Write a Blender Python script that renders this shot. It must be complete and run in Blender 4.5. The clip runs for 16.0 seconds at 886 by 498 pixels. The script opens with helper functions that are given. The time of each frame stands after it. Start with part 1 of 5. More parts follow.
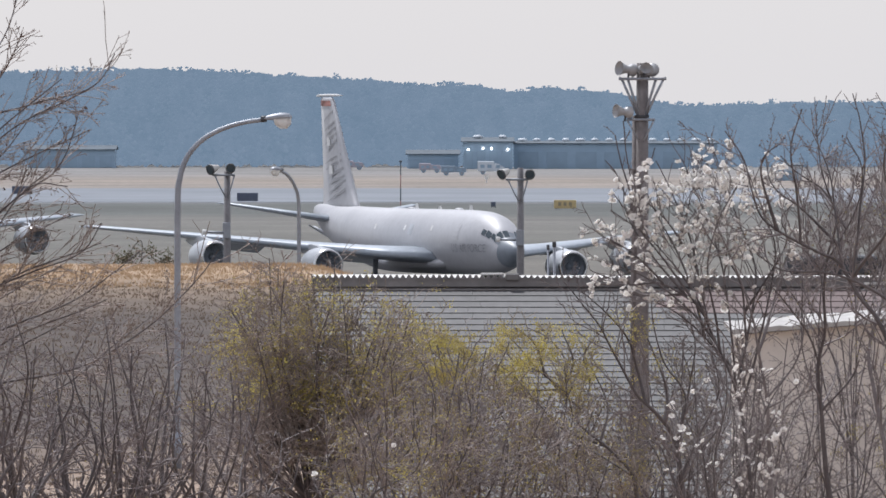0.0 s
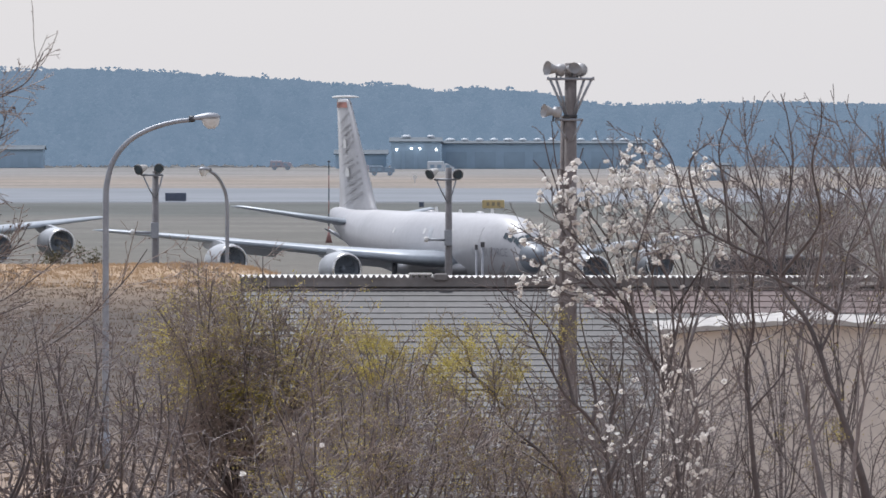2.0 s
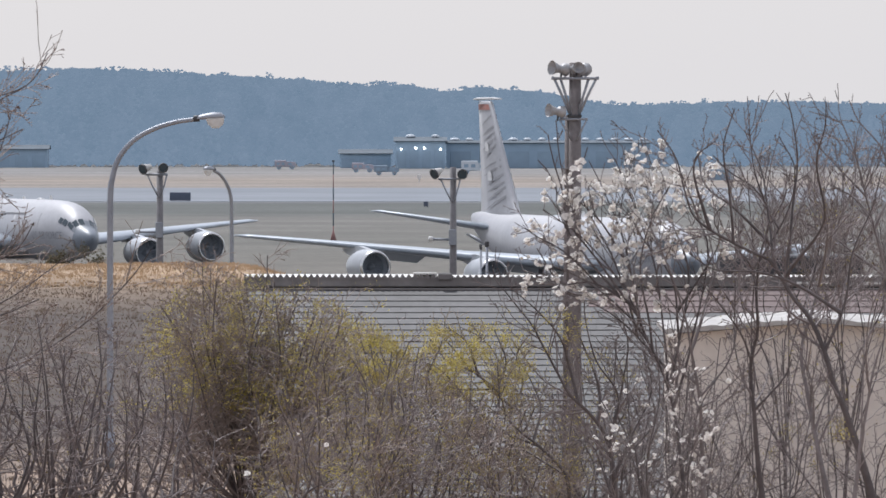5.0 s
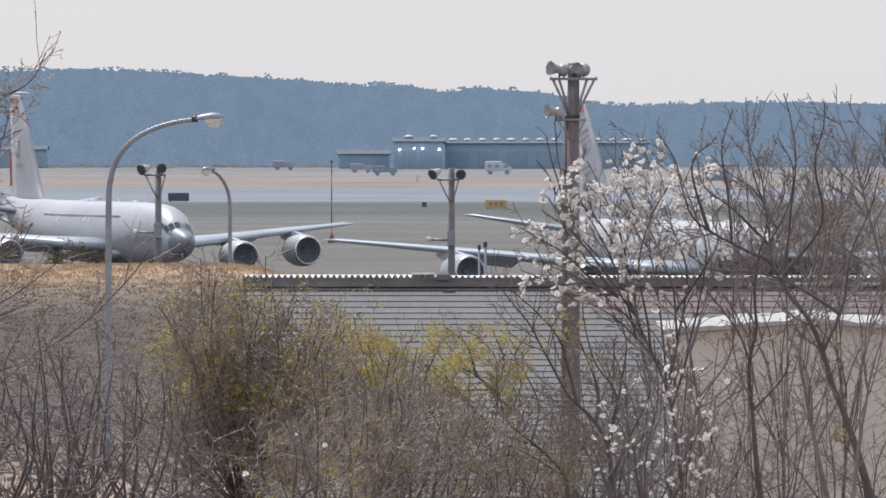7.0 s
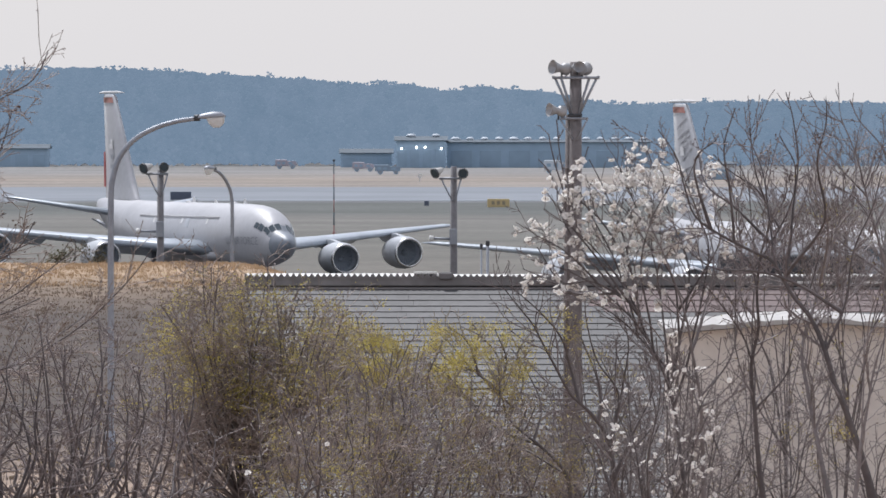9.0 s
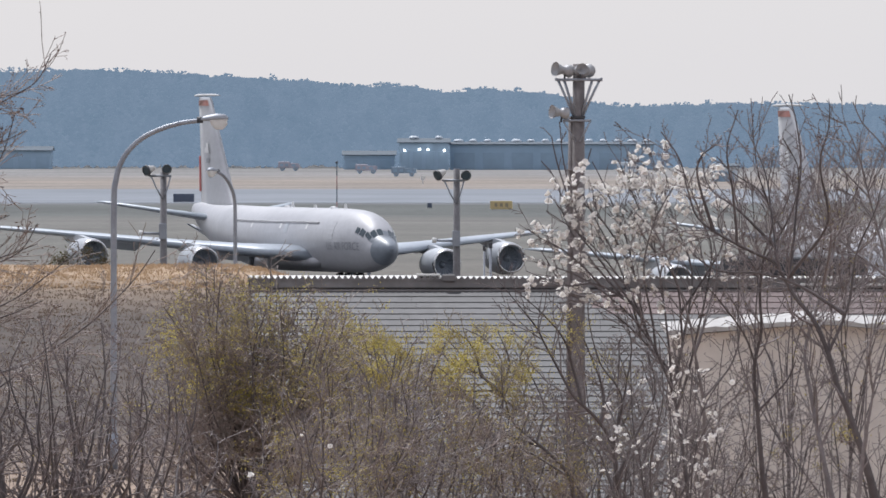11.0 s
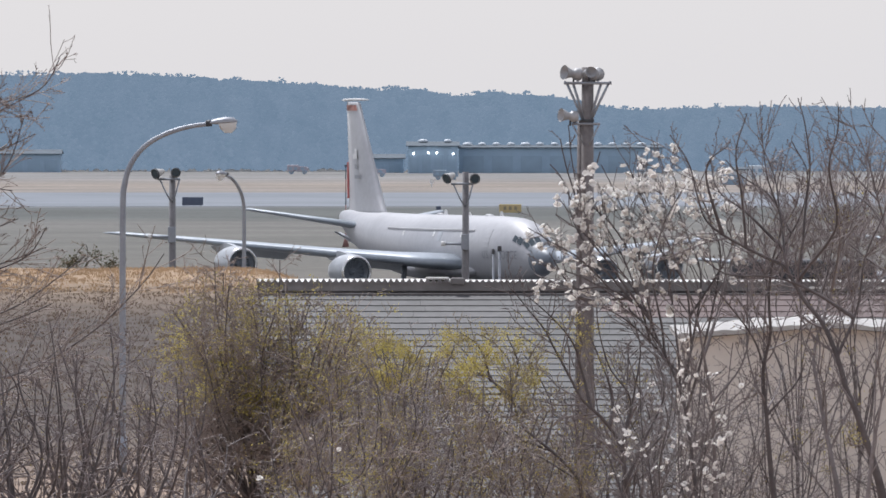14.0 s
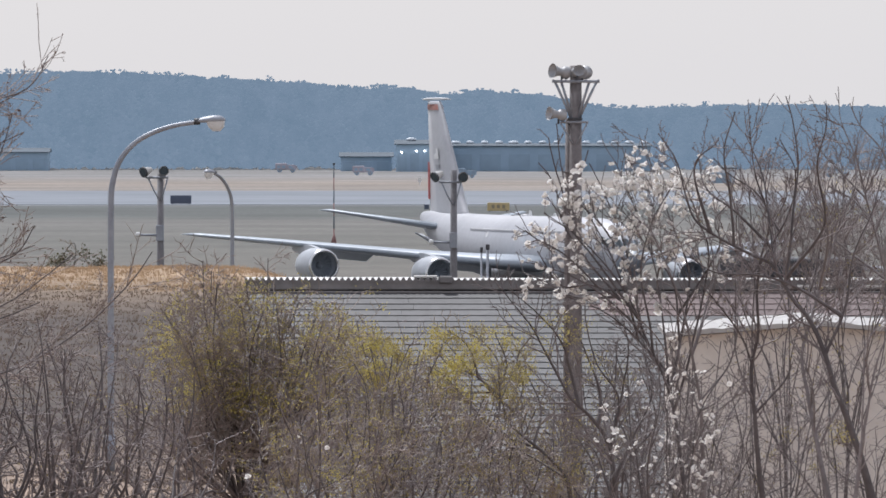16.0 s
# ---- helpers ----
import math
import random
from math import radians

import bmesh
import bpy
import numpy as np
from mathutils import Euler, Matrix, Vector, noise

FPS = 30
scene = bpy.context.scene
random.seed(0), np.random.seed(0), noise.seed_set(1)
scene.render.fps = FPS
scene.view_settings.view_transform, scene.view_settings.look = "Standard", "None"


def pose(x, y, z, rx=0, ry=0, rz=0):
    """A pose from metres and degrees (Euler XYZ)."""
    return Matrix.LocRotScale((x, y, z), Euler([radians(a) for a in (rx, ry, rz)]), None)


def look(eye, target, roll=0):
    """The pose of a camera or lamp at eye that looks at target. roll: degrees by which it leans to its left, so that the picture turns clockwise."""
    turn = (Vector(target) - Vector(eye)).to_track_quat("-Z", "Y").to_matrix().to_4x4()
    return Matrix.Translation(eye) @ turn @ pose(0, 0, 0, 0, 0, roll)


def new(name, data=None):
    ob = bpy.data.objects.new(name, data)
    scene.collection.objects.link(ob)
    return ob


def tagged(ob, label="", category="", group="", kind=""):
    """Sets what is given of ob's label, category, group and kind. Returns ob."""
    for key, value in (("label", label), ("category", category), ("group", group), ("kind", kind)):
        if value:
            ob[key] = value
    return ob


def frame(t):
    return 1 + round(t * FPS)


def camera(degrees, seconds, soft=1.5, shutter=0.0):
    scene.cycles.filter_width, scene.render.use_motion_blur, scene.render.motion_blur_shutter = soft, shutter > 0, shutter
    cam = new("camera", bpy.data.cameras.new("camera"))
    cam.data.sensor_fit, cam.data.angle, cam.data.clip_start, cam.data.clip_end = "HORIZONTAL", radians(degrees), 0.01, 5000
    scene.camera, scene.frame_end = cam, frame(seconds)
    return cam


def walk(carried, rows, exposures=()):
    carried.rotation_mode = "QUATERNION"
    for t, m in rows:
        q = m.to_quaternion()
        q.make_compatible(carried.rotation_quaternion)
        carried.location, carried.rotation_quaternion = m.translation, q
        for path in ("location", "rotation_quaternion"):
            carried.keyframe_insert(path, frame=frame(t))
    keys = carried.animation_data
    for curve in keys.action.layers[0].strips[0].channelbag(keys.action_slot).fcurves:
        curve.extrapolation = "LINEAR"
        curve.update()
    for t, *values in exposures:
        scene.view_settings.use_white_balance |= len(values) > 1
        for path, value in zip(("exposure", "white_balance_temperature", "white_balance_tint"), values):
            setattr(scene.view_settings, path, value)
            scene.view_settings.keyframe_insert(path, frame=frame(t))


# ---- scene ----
F = 26000.0          # focal length against the picture's width of 1568
EYE = 13.8           # height of the lens over the airfield
HORIZON = 140.0
cam = camera(math.degrees(2 * math.atan(784 / F)), 16.0, soft=1.65)

# small turns of the hand: seconds, sideways and upward drift
SHAKE = [
    (0.0, 119, 0), (0.5, 68, 0), (1.0, 20, 0), (1.5, -14, 0), (2.0, -8, 0), (2.5, -12, 0.5), (3.0, -14, 1.5),
    (3.5, -11, 1.5), (4.0, 0, -1.5), (6.5, -2, 0.5), (7.0, -3, 0), (7.5, 0, 0), (8.0, 0, -1.5), (8.5, 3, -2),
    (9.0, 1, -2), (11.5, 7, 5), (12.0, 8, 9.5), (12.5, 20, 9), (13.0, 18, 8.5), (13.5, 20, 8.2), (14.0, 22, 7.5),
    (14.5, 21, 7), (15.0, 20, 7.5), (15.5, 15, 6), (16.0, 1, 4.5),
]
walk(cam, [(t, pose(0, 0, EYE, 90 + math.degrees((HORIZON - 441 + dv) / F), 0, math.degrees(du / F))) for t, du, dv in SHAKE],
     exposures=[(0.0, 0.0, 6080, 10), (16.0, 0.0, 6080, 10)])


def at(u, v, d):
    """The place at distance d that lies in the direction (u, v)."""
    return Vector(((u - 784) / F * d, d, EYE - (v - HORIZON) / F * d))


# ---- light ----
SUN_ELEVATION, SUN_TURN = 56.0, -27.0     # degrees; turn from straight ahead, negative to the left
world = bpy.data.worlds.new("world")
scene.world = world
world.use_nodes = True
nt = world.node_tree
sky = nt.nodes.new("ShaderNodeTexSky")
sky.sky_type, sky.sun_disc = "NISHITA", False
sky.sun_elevation, sky.sun_rotation = radians(SUN_ELEVATION), radians(SUN_TURN)
sky.altitude, sky.air_density, sky.dust_density, sky.ozone_density = 50, 1.0, 1.0, 1.0
haze = nt.nodes.new("ShaderNodeMix")       # thin even spring haze over the whole sky
haze.data_type = "RGBA"
haze.inputs["Factor"].default_value = 0.75
haze.inputs["B"].default_value = (7.0, 6.7, 6.8, 1)
nt.links.new(sky.outputs[0], haze.inputs["A"])
nt.links.new(haze.outputs["Result"], nt.nodes["Background"].inputs[0])
nt.nodes["Background"].inputs[1].default_value = 0.118
sun_data = bpy.data.lights.new("sun", "SUN")
sun_data.energy, sun_data.angle, sun_data.color = 3.8, radians(2.0), (1.0, 0.96, 0.92)
sun = new("sun", sun_data)
sun_way = Vector((math.sin(radians(SUN_TURN)) * math.cos(radians(SUN_ELEVATION)),
                  math.cos(radians(SUN_TURN)) * math.cos(radians(SUN_ELEVATION)), math.sin(radians(SUN_ELEVATION))))
sun.matrix_world = look(sun_way * 100, (0, 0, 0))


# ---- materials ----
def material(name, color, rough=0.6, metal=0.0, grain=8.0, vary=0.15, stain=0.6, second=None, bump=0.0, per_object=0.0, coat=0.0, spec=0.5, through_light=0.0):
    """Principled surface with a fine grain, broad stains, and a little relief, in object space metres."""
    m = bpy.data.materials.new(name)
    m.use_nodes = True
    n, l = m.node_tree.nodes, m.node_tree.links
    b = n["Principled BSDF"]
    b.inputs["Roughness"].default_value, b.inputs["Metallic"].default_value = rough, metal
    b.inputs["Specular IOR Level"].default_value = spec
    b.inputs["Coat Weight"].default_value = coat
    co = n.new("ShaderNodeTexCoord")
    fine, broad = n.new("ShaderNodeTexNoise"), n.new("ShaderNodeTexNoise")
    fine.inputs["Scale"].default_value, fine.inputs["Detail"].default_value = grain, 5
    broad.inputs["Scale"].default_value, broad.inputs["Detail"].default_value = stain, 4
    l.new(co.outputs["Object"], fine.inputs["Vector"])
    l.new(co.outputs["Object"], broad.inputs["Vector"])
    ramp = n.new("ShaderNodeValToRGB")
    second = second or tuple(c * (1 - 2 * vary) for c in color)
    ramp.color_ramp.elements[0].position, ramp.color_ramp.elements[1].position = 0.36, 0.64
    ramp.color_ramp.elements[0].color, ramp.color_ramp.elements[1].color = (*second, 1), (*color, 1)
    l.new(broad.outputs["Fac"], ramp.inputs[0])
    mix = n.new("ShaderNodeMix")
    mix.data_type, mix.blend_type = "RGBA", "MULTIPLY"
    mix.inputs["Factor"].default_value = 1.0
    shade = n.new("ShaderNodeMapRange")
    shade.inputs["From Min"].default_value, shade.inputs["From Max"].default_value = 0.3, 0.7
    shade.inputs["To Min"].default_value, shade.inputs["To Max"].default_value = 1 - vary, 1 + vary * 0.5
    l.new(fine.outputs["Fac"], shade.inputs["Value"])
    l.new(ramp.outputs["Color"], mix.inputs["A"])
    l.new(shade.outputs["Result"], mix.inputs["B"])
    out = mix.outputs["Result"]
    if per_object:
        info, hsv, rnd = n.new("ShaderNodeObjectInfo"), n.new("ShaderNodeHueSaturation"), n.new("ShaderNodeMapRange")
        rnd.inputs["To Min"].default_value, rnd.inputs["To Max"].default_value = 1 - per_object, 1 + per_object
        l.new(info.outputs["Random"], rnd.inputs["Value"])
        l.new(rnd.outputs["Result"], hsv.inputs["Value"])
        l.new(out, hsv.inputs["Color"])
        out = hsv.outputs["Color"]
    l.new(out, b.inputs["Base Color"])
    if bump:
        bp = n.new("ShaderNodeBump")
        bp.inputs["Strength"].default_value, bp.inputs["Distance"].default_value = 0.5, bump
        l.new(fine.outputs["Fac"], bp.inputs["Height"])
        l.new(bp.outputs["Normal"], b.inputs["Normal"])
    if through_light:
        tr, ms = n.new("ShaderNodeBsdfTranslucent"), n.new("ShaderNodeMixShader")
        l.new(out, tr.inputs["Color"])
        ms.inputs[0].default_value = through_light
        l.new(b.outputs[0], ms.inputs[1])
        l.new(tr.outputs[0], ms.inputs[2])
        l.new(ms.outputs[0], n["Material Output"].inputs[0])
    return m


def lamp_material(name, color, power):
    m = bpy.data.materials.new(name)
    m.use_nodes = True
    b = m.node_tree.nodes["Principled BSDF"]
    b.inputs["Emission Color"].default_value = (*color, 1)
    b.inputs["Emission Strength"].default_value = power
    return m


GREY_PAINT = material("grey aircraft paint", (0.45, 0.455, 0.48), 0.47, 0.0, 3.0, 0.07, 0.22, (0.39, 0.395, 0.42), coat=0.05)
WING_METAL = material("wing skin", (0.43, 0.475, 0.53), 0.36, 0.08, 3.0, 0.08, 0.3, (0.34, 0.38, 0.43))
NACELLE = material("nacelle paint", (0.46, 0.485, 0.52), 0.42, 0.0, 3.0, 0.08, 0.5, (0.36, 0.38, 0.41))
BARE_METAL = material("bare metal", (0.7, 0.7, 0.7), 0.25, 1.0, 5.0, 0.05)
DARK_RADOME = material("dark radome paint", (0.23, 0.26, 0.30), 0.45, 0.0, 3.0, 0.1)
BLACK = material("black rubber", (0.02, 0.02, 0.022), 0.7, 0.0, 6.0, 0.1)
# duct and fan greys are lifted toward blue to carry the haze
HAZED_DUCT = material("duct lining lifted for haze", (0.30, 0.33, 0.37), 0.6, 0.0, 6.0, 0.1)
HAZED_FAN = material("fan blades", (0.27, 0.30, 0.34), 0.5, 0.2, 6.0, 0.1)
GLARE_PAINT = material("dark teal anti-glare paint", (0.19, 0.215, 0.25), 0.45, 0.0, 3.0, 0.1)
COCKPIT_GLASS = material("cockpit glass", (0.05, 0.07, 0.085), 0.08, 0.0, 3.0, 0.05)
RED_PAINT = material("red paint", (0.48, 0.14, 0.13), 0.5, 0.0, 4.0, 0.1)
RED_FADED = material("faded red paint", (0.50, 0.22, 0.18), 0.5, 0.0, 1.5, 0.2)
STRIPE_PAINT = material("dark grey stripe paint", (0.31, 0.31, 0.33), 0.5, 0.0, 4.0, 0.1)
PALE_PAINT = material("pale marking paint", (0.72, 0.72, 0.72), 0.5, 0.0, 4.0, 0.1)
LETTER_PAINT = material("dark lettering paint", (0.27, 0.28, 0.31), 0.5, 0.0, 4.0, 0.05)
WHITE_PAINT = material("white paint", (0.75, 0.75, 0.75), 0.5, 0.0, 4.0, 0.08)
GALVANISED = material("galvanised steel", (0.34, 0.36, 0.40), 0.5, 0.35, 12.0, 0.12, 1.0, (0.26, 0.28, 0.32))
DARK_STEEL = material("dark painted steel", (0.06, 0.065, 0.075), 0.5, 0.2, 10.0, 0.1)
CONCRETE_POLE = material("weathered concrete", (0.24, 0.235, 0.245), 0.85, 0.0, 12.0, 0.15, 1.2, (0.175, 0.17, 0.18), bump=0.01)
# milky white is put in for light reflected inside the clear bowl
LAMP_BOWL = material("lamp bowl whitened for inner reflection", (0.95, 0.95, 0.94), 0.2, 0.0, 6.0, 0.02, through_light=0.75)
POLE_BROWN = material("weathered brown-grey pole", (0.225, 0.205, 0.205), 0.85, 0.0, 12.0, 0.2, 1.2, (0.165, 0.15, 0.15), bump=0.01)
SPEAKER_GREY = material("weathered grey loudspeaker paint", (0.42, 0.425, 0.44), 0.5, 0.1, 8.0, 0.12)
HORN_PAINT = material("pale loudspeaker paint", (0.55, 0.54, 0.52), 0.5, 0.0, 8.0, 0.1)


# ---- building helpers ----
def part(name, bm, mat, parent=None, label="", smooth=False):
    """One mesh object out of a bmesh, under a thing or a part."""
    me = bpy.data.meshes.new(name)
    bm.normal_update()
    bm.to_mesh(me)
    bm.free()
    for m in (mat if isinstance(mat, (list, tuple)) else [mat]):
        me.materials.append(m)
    if smooth:
        me.polygons.foreach_set("use_smooth", [True] * len(me.polygons))
    ob = new(name, me)
    ob.parent = parent
    if label:
        ob["label"] = label
    return ob


def raw(name, verts, faces, mat, parent=None, label="", smooth=False):
    me = bpy.data.meshes.new(name)
    me.from_pydata(verts, [], faces)
    me.materials.append(mat)
    if smooth:
        me.polygons.foreach_set("use_smooth", [True] * len(me.polygons))
    me.update()
    ob = new(name, me)
    ob.parent = parent
    if label:
        ob["label"] = label
    return ob


def empty(name, m=None, **tags):
    ob = new(name)
    ob.empty_display_size = 0.2
    if m is not None:
        ob.matrix_basis = m
    return tagged(ob, **tags)


def add_box(bm, c, s, turn=None, bevel=0.0):
    m = Matrix.Translation(c) @ (turn if turn is not None else Matrix()) @ Matrix.Diagonal((*s, 1))
    r = bmesh.ops.create_cube(bm, size=1.0, matrix=m)
    if bevel:
        edges = list({e for v in r["verts"] for e in v.link_edges})
        bmesh.ops.bevel(bm, geom=edges, offset=bevel, segments=1, affect="EDGES", profile=0.5)
    return bm


def add_tube(bm, pts, radii, sides=10, cap=True):
    pts = [Vector(p) for p in pts]
    if not hasattr(radii, "__len__"):
        radii = [radii] * len(pts)
    rings, side = [], None
    for i, p in enumerate(pts):
        d = (pts[min(i + 1, len(pts) - 1)] - pts[max(i - 1, 0)]).normalized()
        if side is None:
            side = d.orthogonal().normalized()
        side = (side - d * side.dot(d)).normalized()
        up = d.cross(side)
        rings.append([bm.verts.new(p + radii[i] * (math.cos(a) * side + math.sin(a) * up)) for a in (2 * math.pi * k / sides for k in range(sides))])
    for a, b in zip(rings, rings[1:]):
        for k in range(sides):
            bm.faces.new((a[k], a[(k + 1) % sides], b[(k + 1) % sides], b[k]))
    if cap:
        bm.faces.new(rings[0][::-1])
        bm.faces.new(rings[-1])
    return bm


def add_rings(bm, rings, close=True, cap=True):
    rows = [[bm.verts.new(p) for p in r] for r in rings]
    n = len(rows[0])
    for a, b in zip(rows, rows[1:]):
        for k in range(n if close else n - 1):
            bm.faces.new((a[k], a[(k + 1) % n], b[(k + 1) % n], b[k]))
    if cap and close:
        bm.faces.new(rows[0][::-1])
        bm.faces.new(rows[-1])
    return bm


def tube(name, pts, radii, mat, parent=None, label="", sides=10, smooth=True):
    return part(name, add_tube(bmesh.new(), pts, radii, sides), mat, parent, label, smooth)


def box(name, c, s, mat, parent=None, label="", bevel=0.0, turn=None):
    return part(name, add_box(bmesh.new(), c, s, turn, bevel), mat, parent, label)


def spline(rows, steps):
    """Catmull-Rom through the rows."""
    a = [np.array(r, float) for r in rows]
    a = [2 * a[0] - a[1]] + a + [2 * a[-1] - a[-2]]
    out = []
    for i in range(1, len(a) - 2):
        for k in range(steps):
            t = k / steps
            out.append(0.5 * (2 * a[i] + (a[i + 1] - a[i - 1]) * t + (2 * a[i - 1] - 5 * a[i] + 4 * a[i + 1] - a[i + 2]) * t ** 2
                              + (3 * a[i] - a[i - 1] - 3 * a[i + 1] + a[i + 2]) * t ** 3))
    out.append(a[-2])
    return out


def letters(name, text, size, mat, place, parent=None, label="", solid=0.0):
    """Built-in font as a mesh; place maps (x, y) of the writing to a point."""
    cu = bpy.data.curves.new(name, "FONT")
    cu.body, cu.size, cu.align_x, cu.align_y = text, size, "CENTER", "CENTER"
    ob = bpy.data.objects.new(name, cu)
    scene.collection.objects.link(ob)
    me = bpy.data.meshes.new_from_object(ob.evaluated_get(bpy.context.evaluated_depsgraph_get()))
    bpy.data.objects.remove(ob)
    for v in me.vertices:
        v.co = place(v.co.x, v.co.y)
    me.materials.clear()
    me.materials.append(mat)
    out = new(name, me)
    out.parent = parent
    if label:
        out["label"] = label
    return out


# ---- ground ----
def mixed(a, b, t):
    t = max(0.0, min(1.0, t))
    t = t * t * (3 - 2 * t)
    return a + (b - a) * t


def land(x, y):
    """Height of the ground: a hill under the camera, a hollow, a grass bank, then the flat airfield."""
    if y < 20:
        z = 12.1
    elif y < 120:
        z = mixed(12.1, 5.6, (y - 20) / 100)
    elif y < 340:
        z = mixed(5.6, 3.4, (y - 120) / 220)
    elif y < 450:
        top = mixed(8.05, 5.0, (x + 6.5) / 8.0)
        z = mixed(3.4, top, (y - 340) / 110)
    elif y < 560:
        top = mixed(8.05, 5.0, (x + 6.5) / 8.0)
        z = mixed(top, 0.0, (y - 455) / 95)
    else:
        z = 0.0
    if 60 < y < 560:
        z += 0.10 * noise.noise(Vector((x * 0.25, y * 0.05, 0))) * min(1, (560 - y) / 60)
    return z


def ground_material():
    m = material("dry grass ground", (0.20, 0.16, 0.09), 0.95, 0.0, 0.9, 0.35, 0.05)
    n, l = m.node_tree.nodes, m.node_tree.links
    geo, sep = n.new("ShaderNodeNewGeometry"), n.new("ShaderNodeSeparateXYZ")
    l.new(geo.outputs["Position"], sep.inputs[0])
    wob = n.new("ShaderNodeTexNoise")
    wob.inputs["Scale"].default_value = 0.03
    l.new(geo.outputs["Position"], wob.inputs["Vector"])
    mul = n.new("ShaderNodeMath")
    mul.operation, mul.inputs[1].default_value = "MULTIPLY_ADD", 20.0
    l.new(wob.outputs["Fac"], mul.inputs[0])
    l.new(sep.outputs["Y"], mul.inputs[2])
    far = n.new("ShaderNodeMapRange")
    far.inputs["From Max"].default_value = 2500.0
    l.new(mul.outputs[0], far.inputs["Value"])
    ramp = n.new("ShaderNodeValToRGB")
    e = ramp.color_ramp.elements
    e[0].position, e[0].color = 0.0, (0.30, 0.225, 0.17, 1)
    e[1].position, e[1].color = 1.0, (0.17, 0.165, 0.15, 1)
    # far grass stops are shifted toward grey-blue to carry the haze
    for p, c in ((0.149, (0.27, 0.20, 0.15)), (0.1555, (0.088, 0.067, 0.055)), (0.1735, (0.082, 0.063, 0.052)), (0.1785, (0.33, 0.235, 0.15)), (0.225, (0.30, 0.215, 0.14)), (0.25, (0.136, 0.122, 0.102)), (0.42, (0.132, 0.122, 0.104)), (0.50, (0.12, 0.117, 0.102)),
                 (0.585, (0.14, 0.135, 0.122)), (0.605, (0.082, 0.089, 0.083)), (0.652, (0.082, 0.089, 0.083)), (0.66, (0.155, 0.165, 0.18)), (0.70, (0.20, 0.195, 0.195)), (0.755, (0.24, 0.21, 0.185)), (0.80, (0.25, 0.21, 0.175)), (0.86, (0.215, 0.21, 0.205))):
        k = e.new(p)
        k.color = (*c, 1)
    l.new(far.outputs["Result"], ramp.inputs[0])
    old = [x for x in n if x.type == "MIX"][0]
    # broad patches of wet, dry and mown grass
    patchy, tone, both = n.new("ShaderNodeTexNoise"), n.new("ShaderNodeMapRange"), n.new("ShaderNodeMix")
    patchy.inputs["Scale"].default_value, patchy.inputs["Detail"].default_value = 0.035, 7
    l.new(geo.outputs["Position"], patchy.inputs["Vector"])
    tone.inputs["From Min"].default_value, tone.inputs["From Max"].default_value = 0.32, 0.68
    tone.inputs["To Min"].default_value, tone.inputs["To Max"].default_value = 0.76, 1.16
    l.new(patchy.outputs["Fac"], tone.inputs["Value"])
    both.data_type, both.blend_type = "RGBA", "MULTIPLY"
    both.inputs["Factor"].default_value = 1.0
    l.new(ramp.outputs["Color"], both.inputs["A"])
    l.new(tone.outputs["Result"], both.inputs["B"])
    l.new(both.outputs["Result"], old.inputs["A"])
    return m


GROUND = ground_material()
xs = sorted(set([-2500, -1200, -600, -300] + list(range(-160, 161, 8)) + [x * 0.8 for x in range(-40, 41)] + [300, 600, 1200, 2500]))
ys = [-300, -100, -30] + list(range(0, 340, 10)) + list(range(340, 470, 3)) + list(range(470, 570, 8)) + [600, 700, 800, 900, 1000, 1200, 1500, 1800, 2100, 2500, 3000, 3800, 4900]
verts = [(x, y, land(x, y)) for y in ys for x in xs]
nx = len(xs)
faces = [(j * nx + i, j * nx + i + 1, (j + 1) * nx + i + 1, (j + 1) * nx + i) for j in range(len(ys) - 1) for i in range(nx - 1)]
ground = tagged(raw("ground", verts, faces, GROUND, smooth=True), "dry tan and olive grass of an airfield and bank", "ground", kind="structure")

# blue of the distance haze is mixed into the runway colour
ASPHALT = material("runway surface with haze tint", (0.19, 0.21, 0.24), 0.85, 0.0, 0.12, 0.14, 0.02, (0.15, 0.168, 0.195))
TAXI_ASPHALT = material("taxiway asphalt", (0.09, 0.09, 0.095), 0.9, 0.0, 2.0, 0.15, 0.1)


def strip(name, x0, x1, y0, y1, z, mat, label, turn=0.0, centre=(0, 0)):
    bm = bmesh.new()
    add_box(bm, ((x0 + x1) / 2, (y0 + y1) / 2, z - 0.25), (x1 - x0, y1 - y0, 0.5))
    ob = tagged(part(name, bm, mat), label, name, kind="structure")
    ob.matrix_basis = Matrix.Translation((*centre, 0)) @ Matrix.Rotation(radians(turn), 4, "Z")
    return ob


strip("runway", -900, 900, 1645, 1850, 0.03, ASPHALT, "pale grey concrete runway crossing the airfield")
TAXI_SLOPE = 2.6
TAXI_TURN = -math.degrees(math.atan(TAXI_SLOPE))
strip("taxiway", -600, 300, -11.5, 11.5, 0.32, TAXI_ASPHALT, "dark asphalt taxiway under the aircraft", TAXI_TURN, (1, 906))


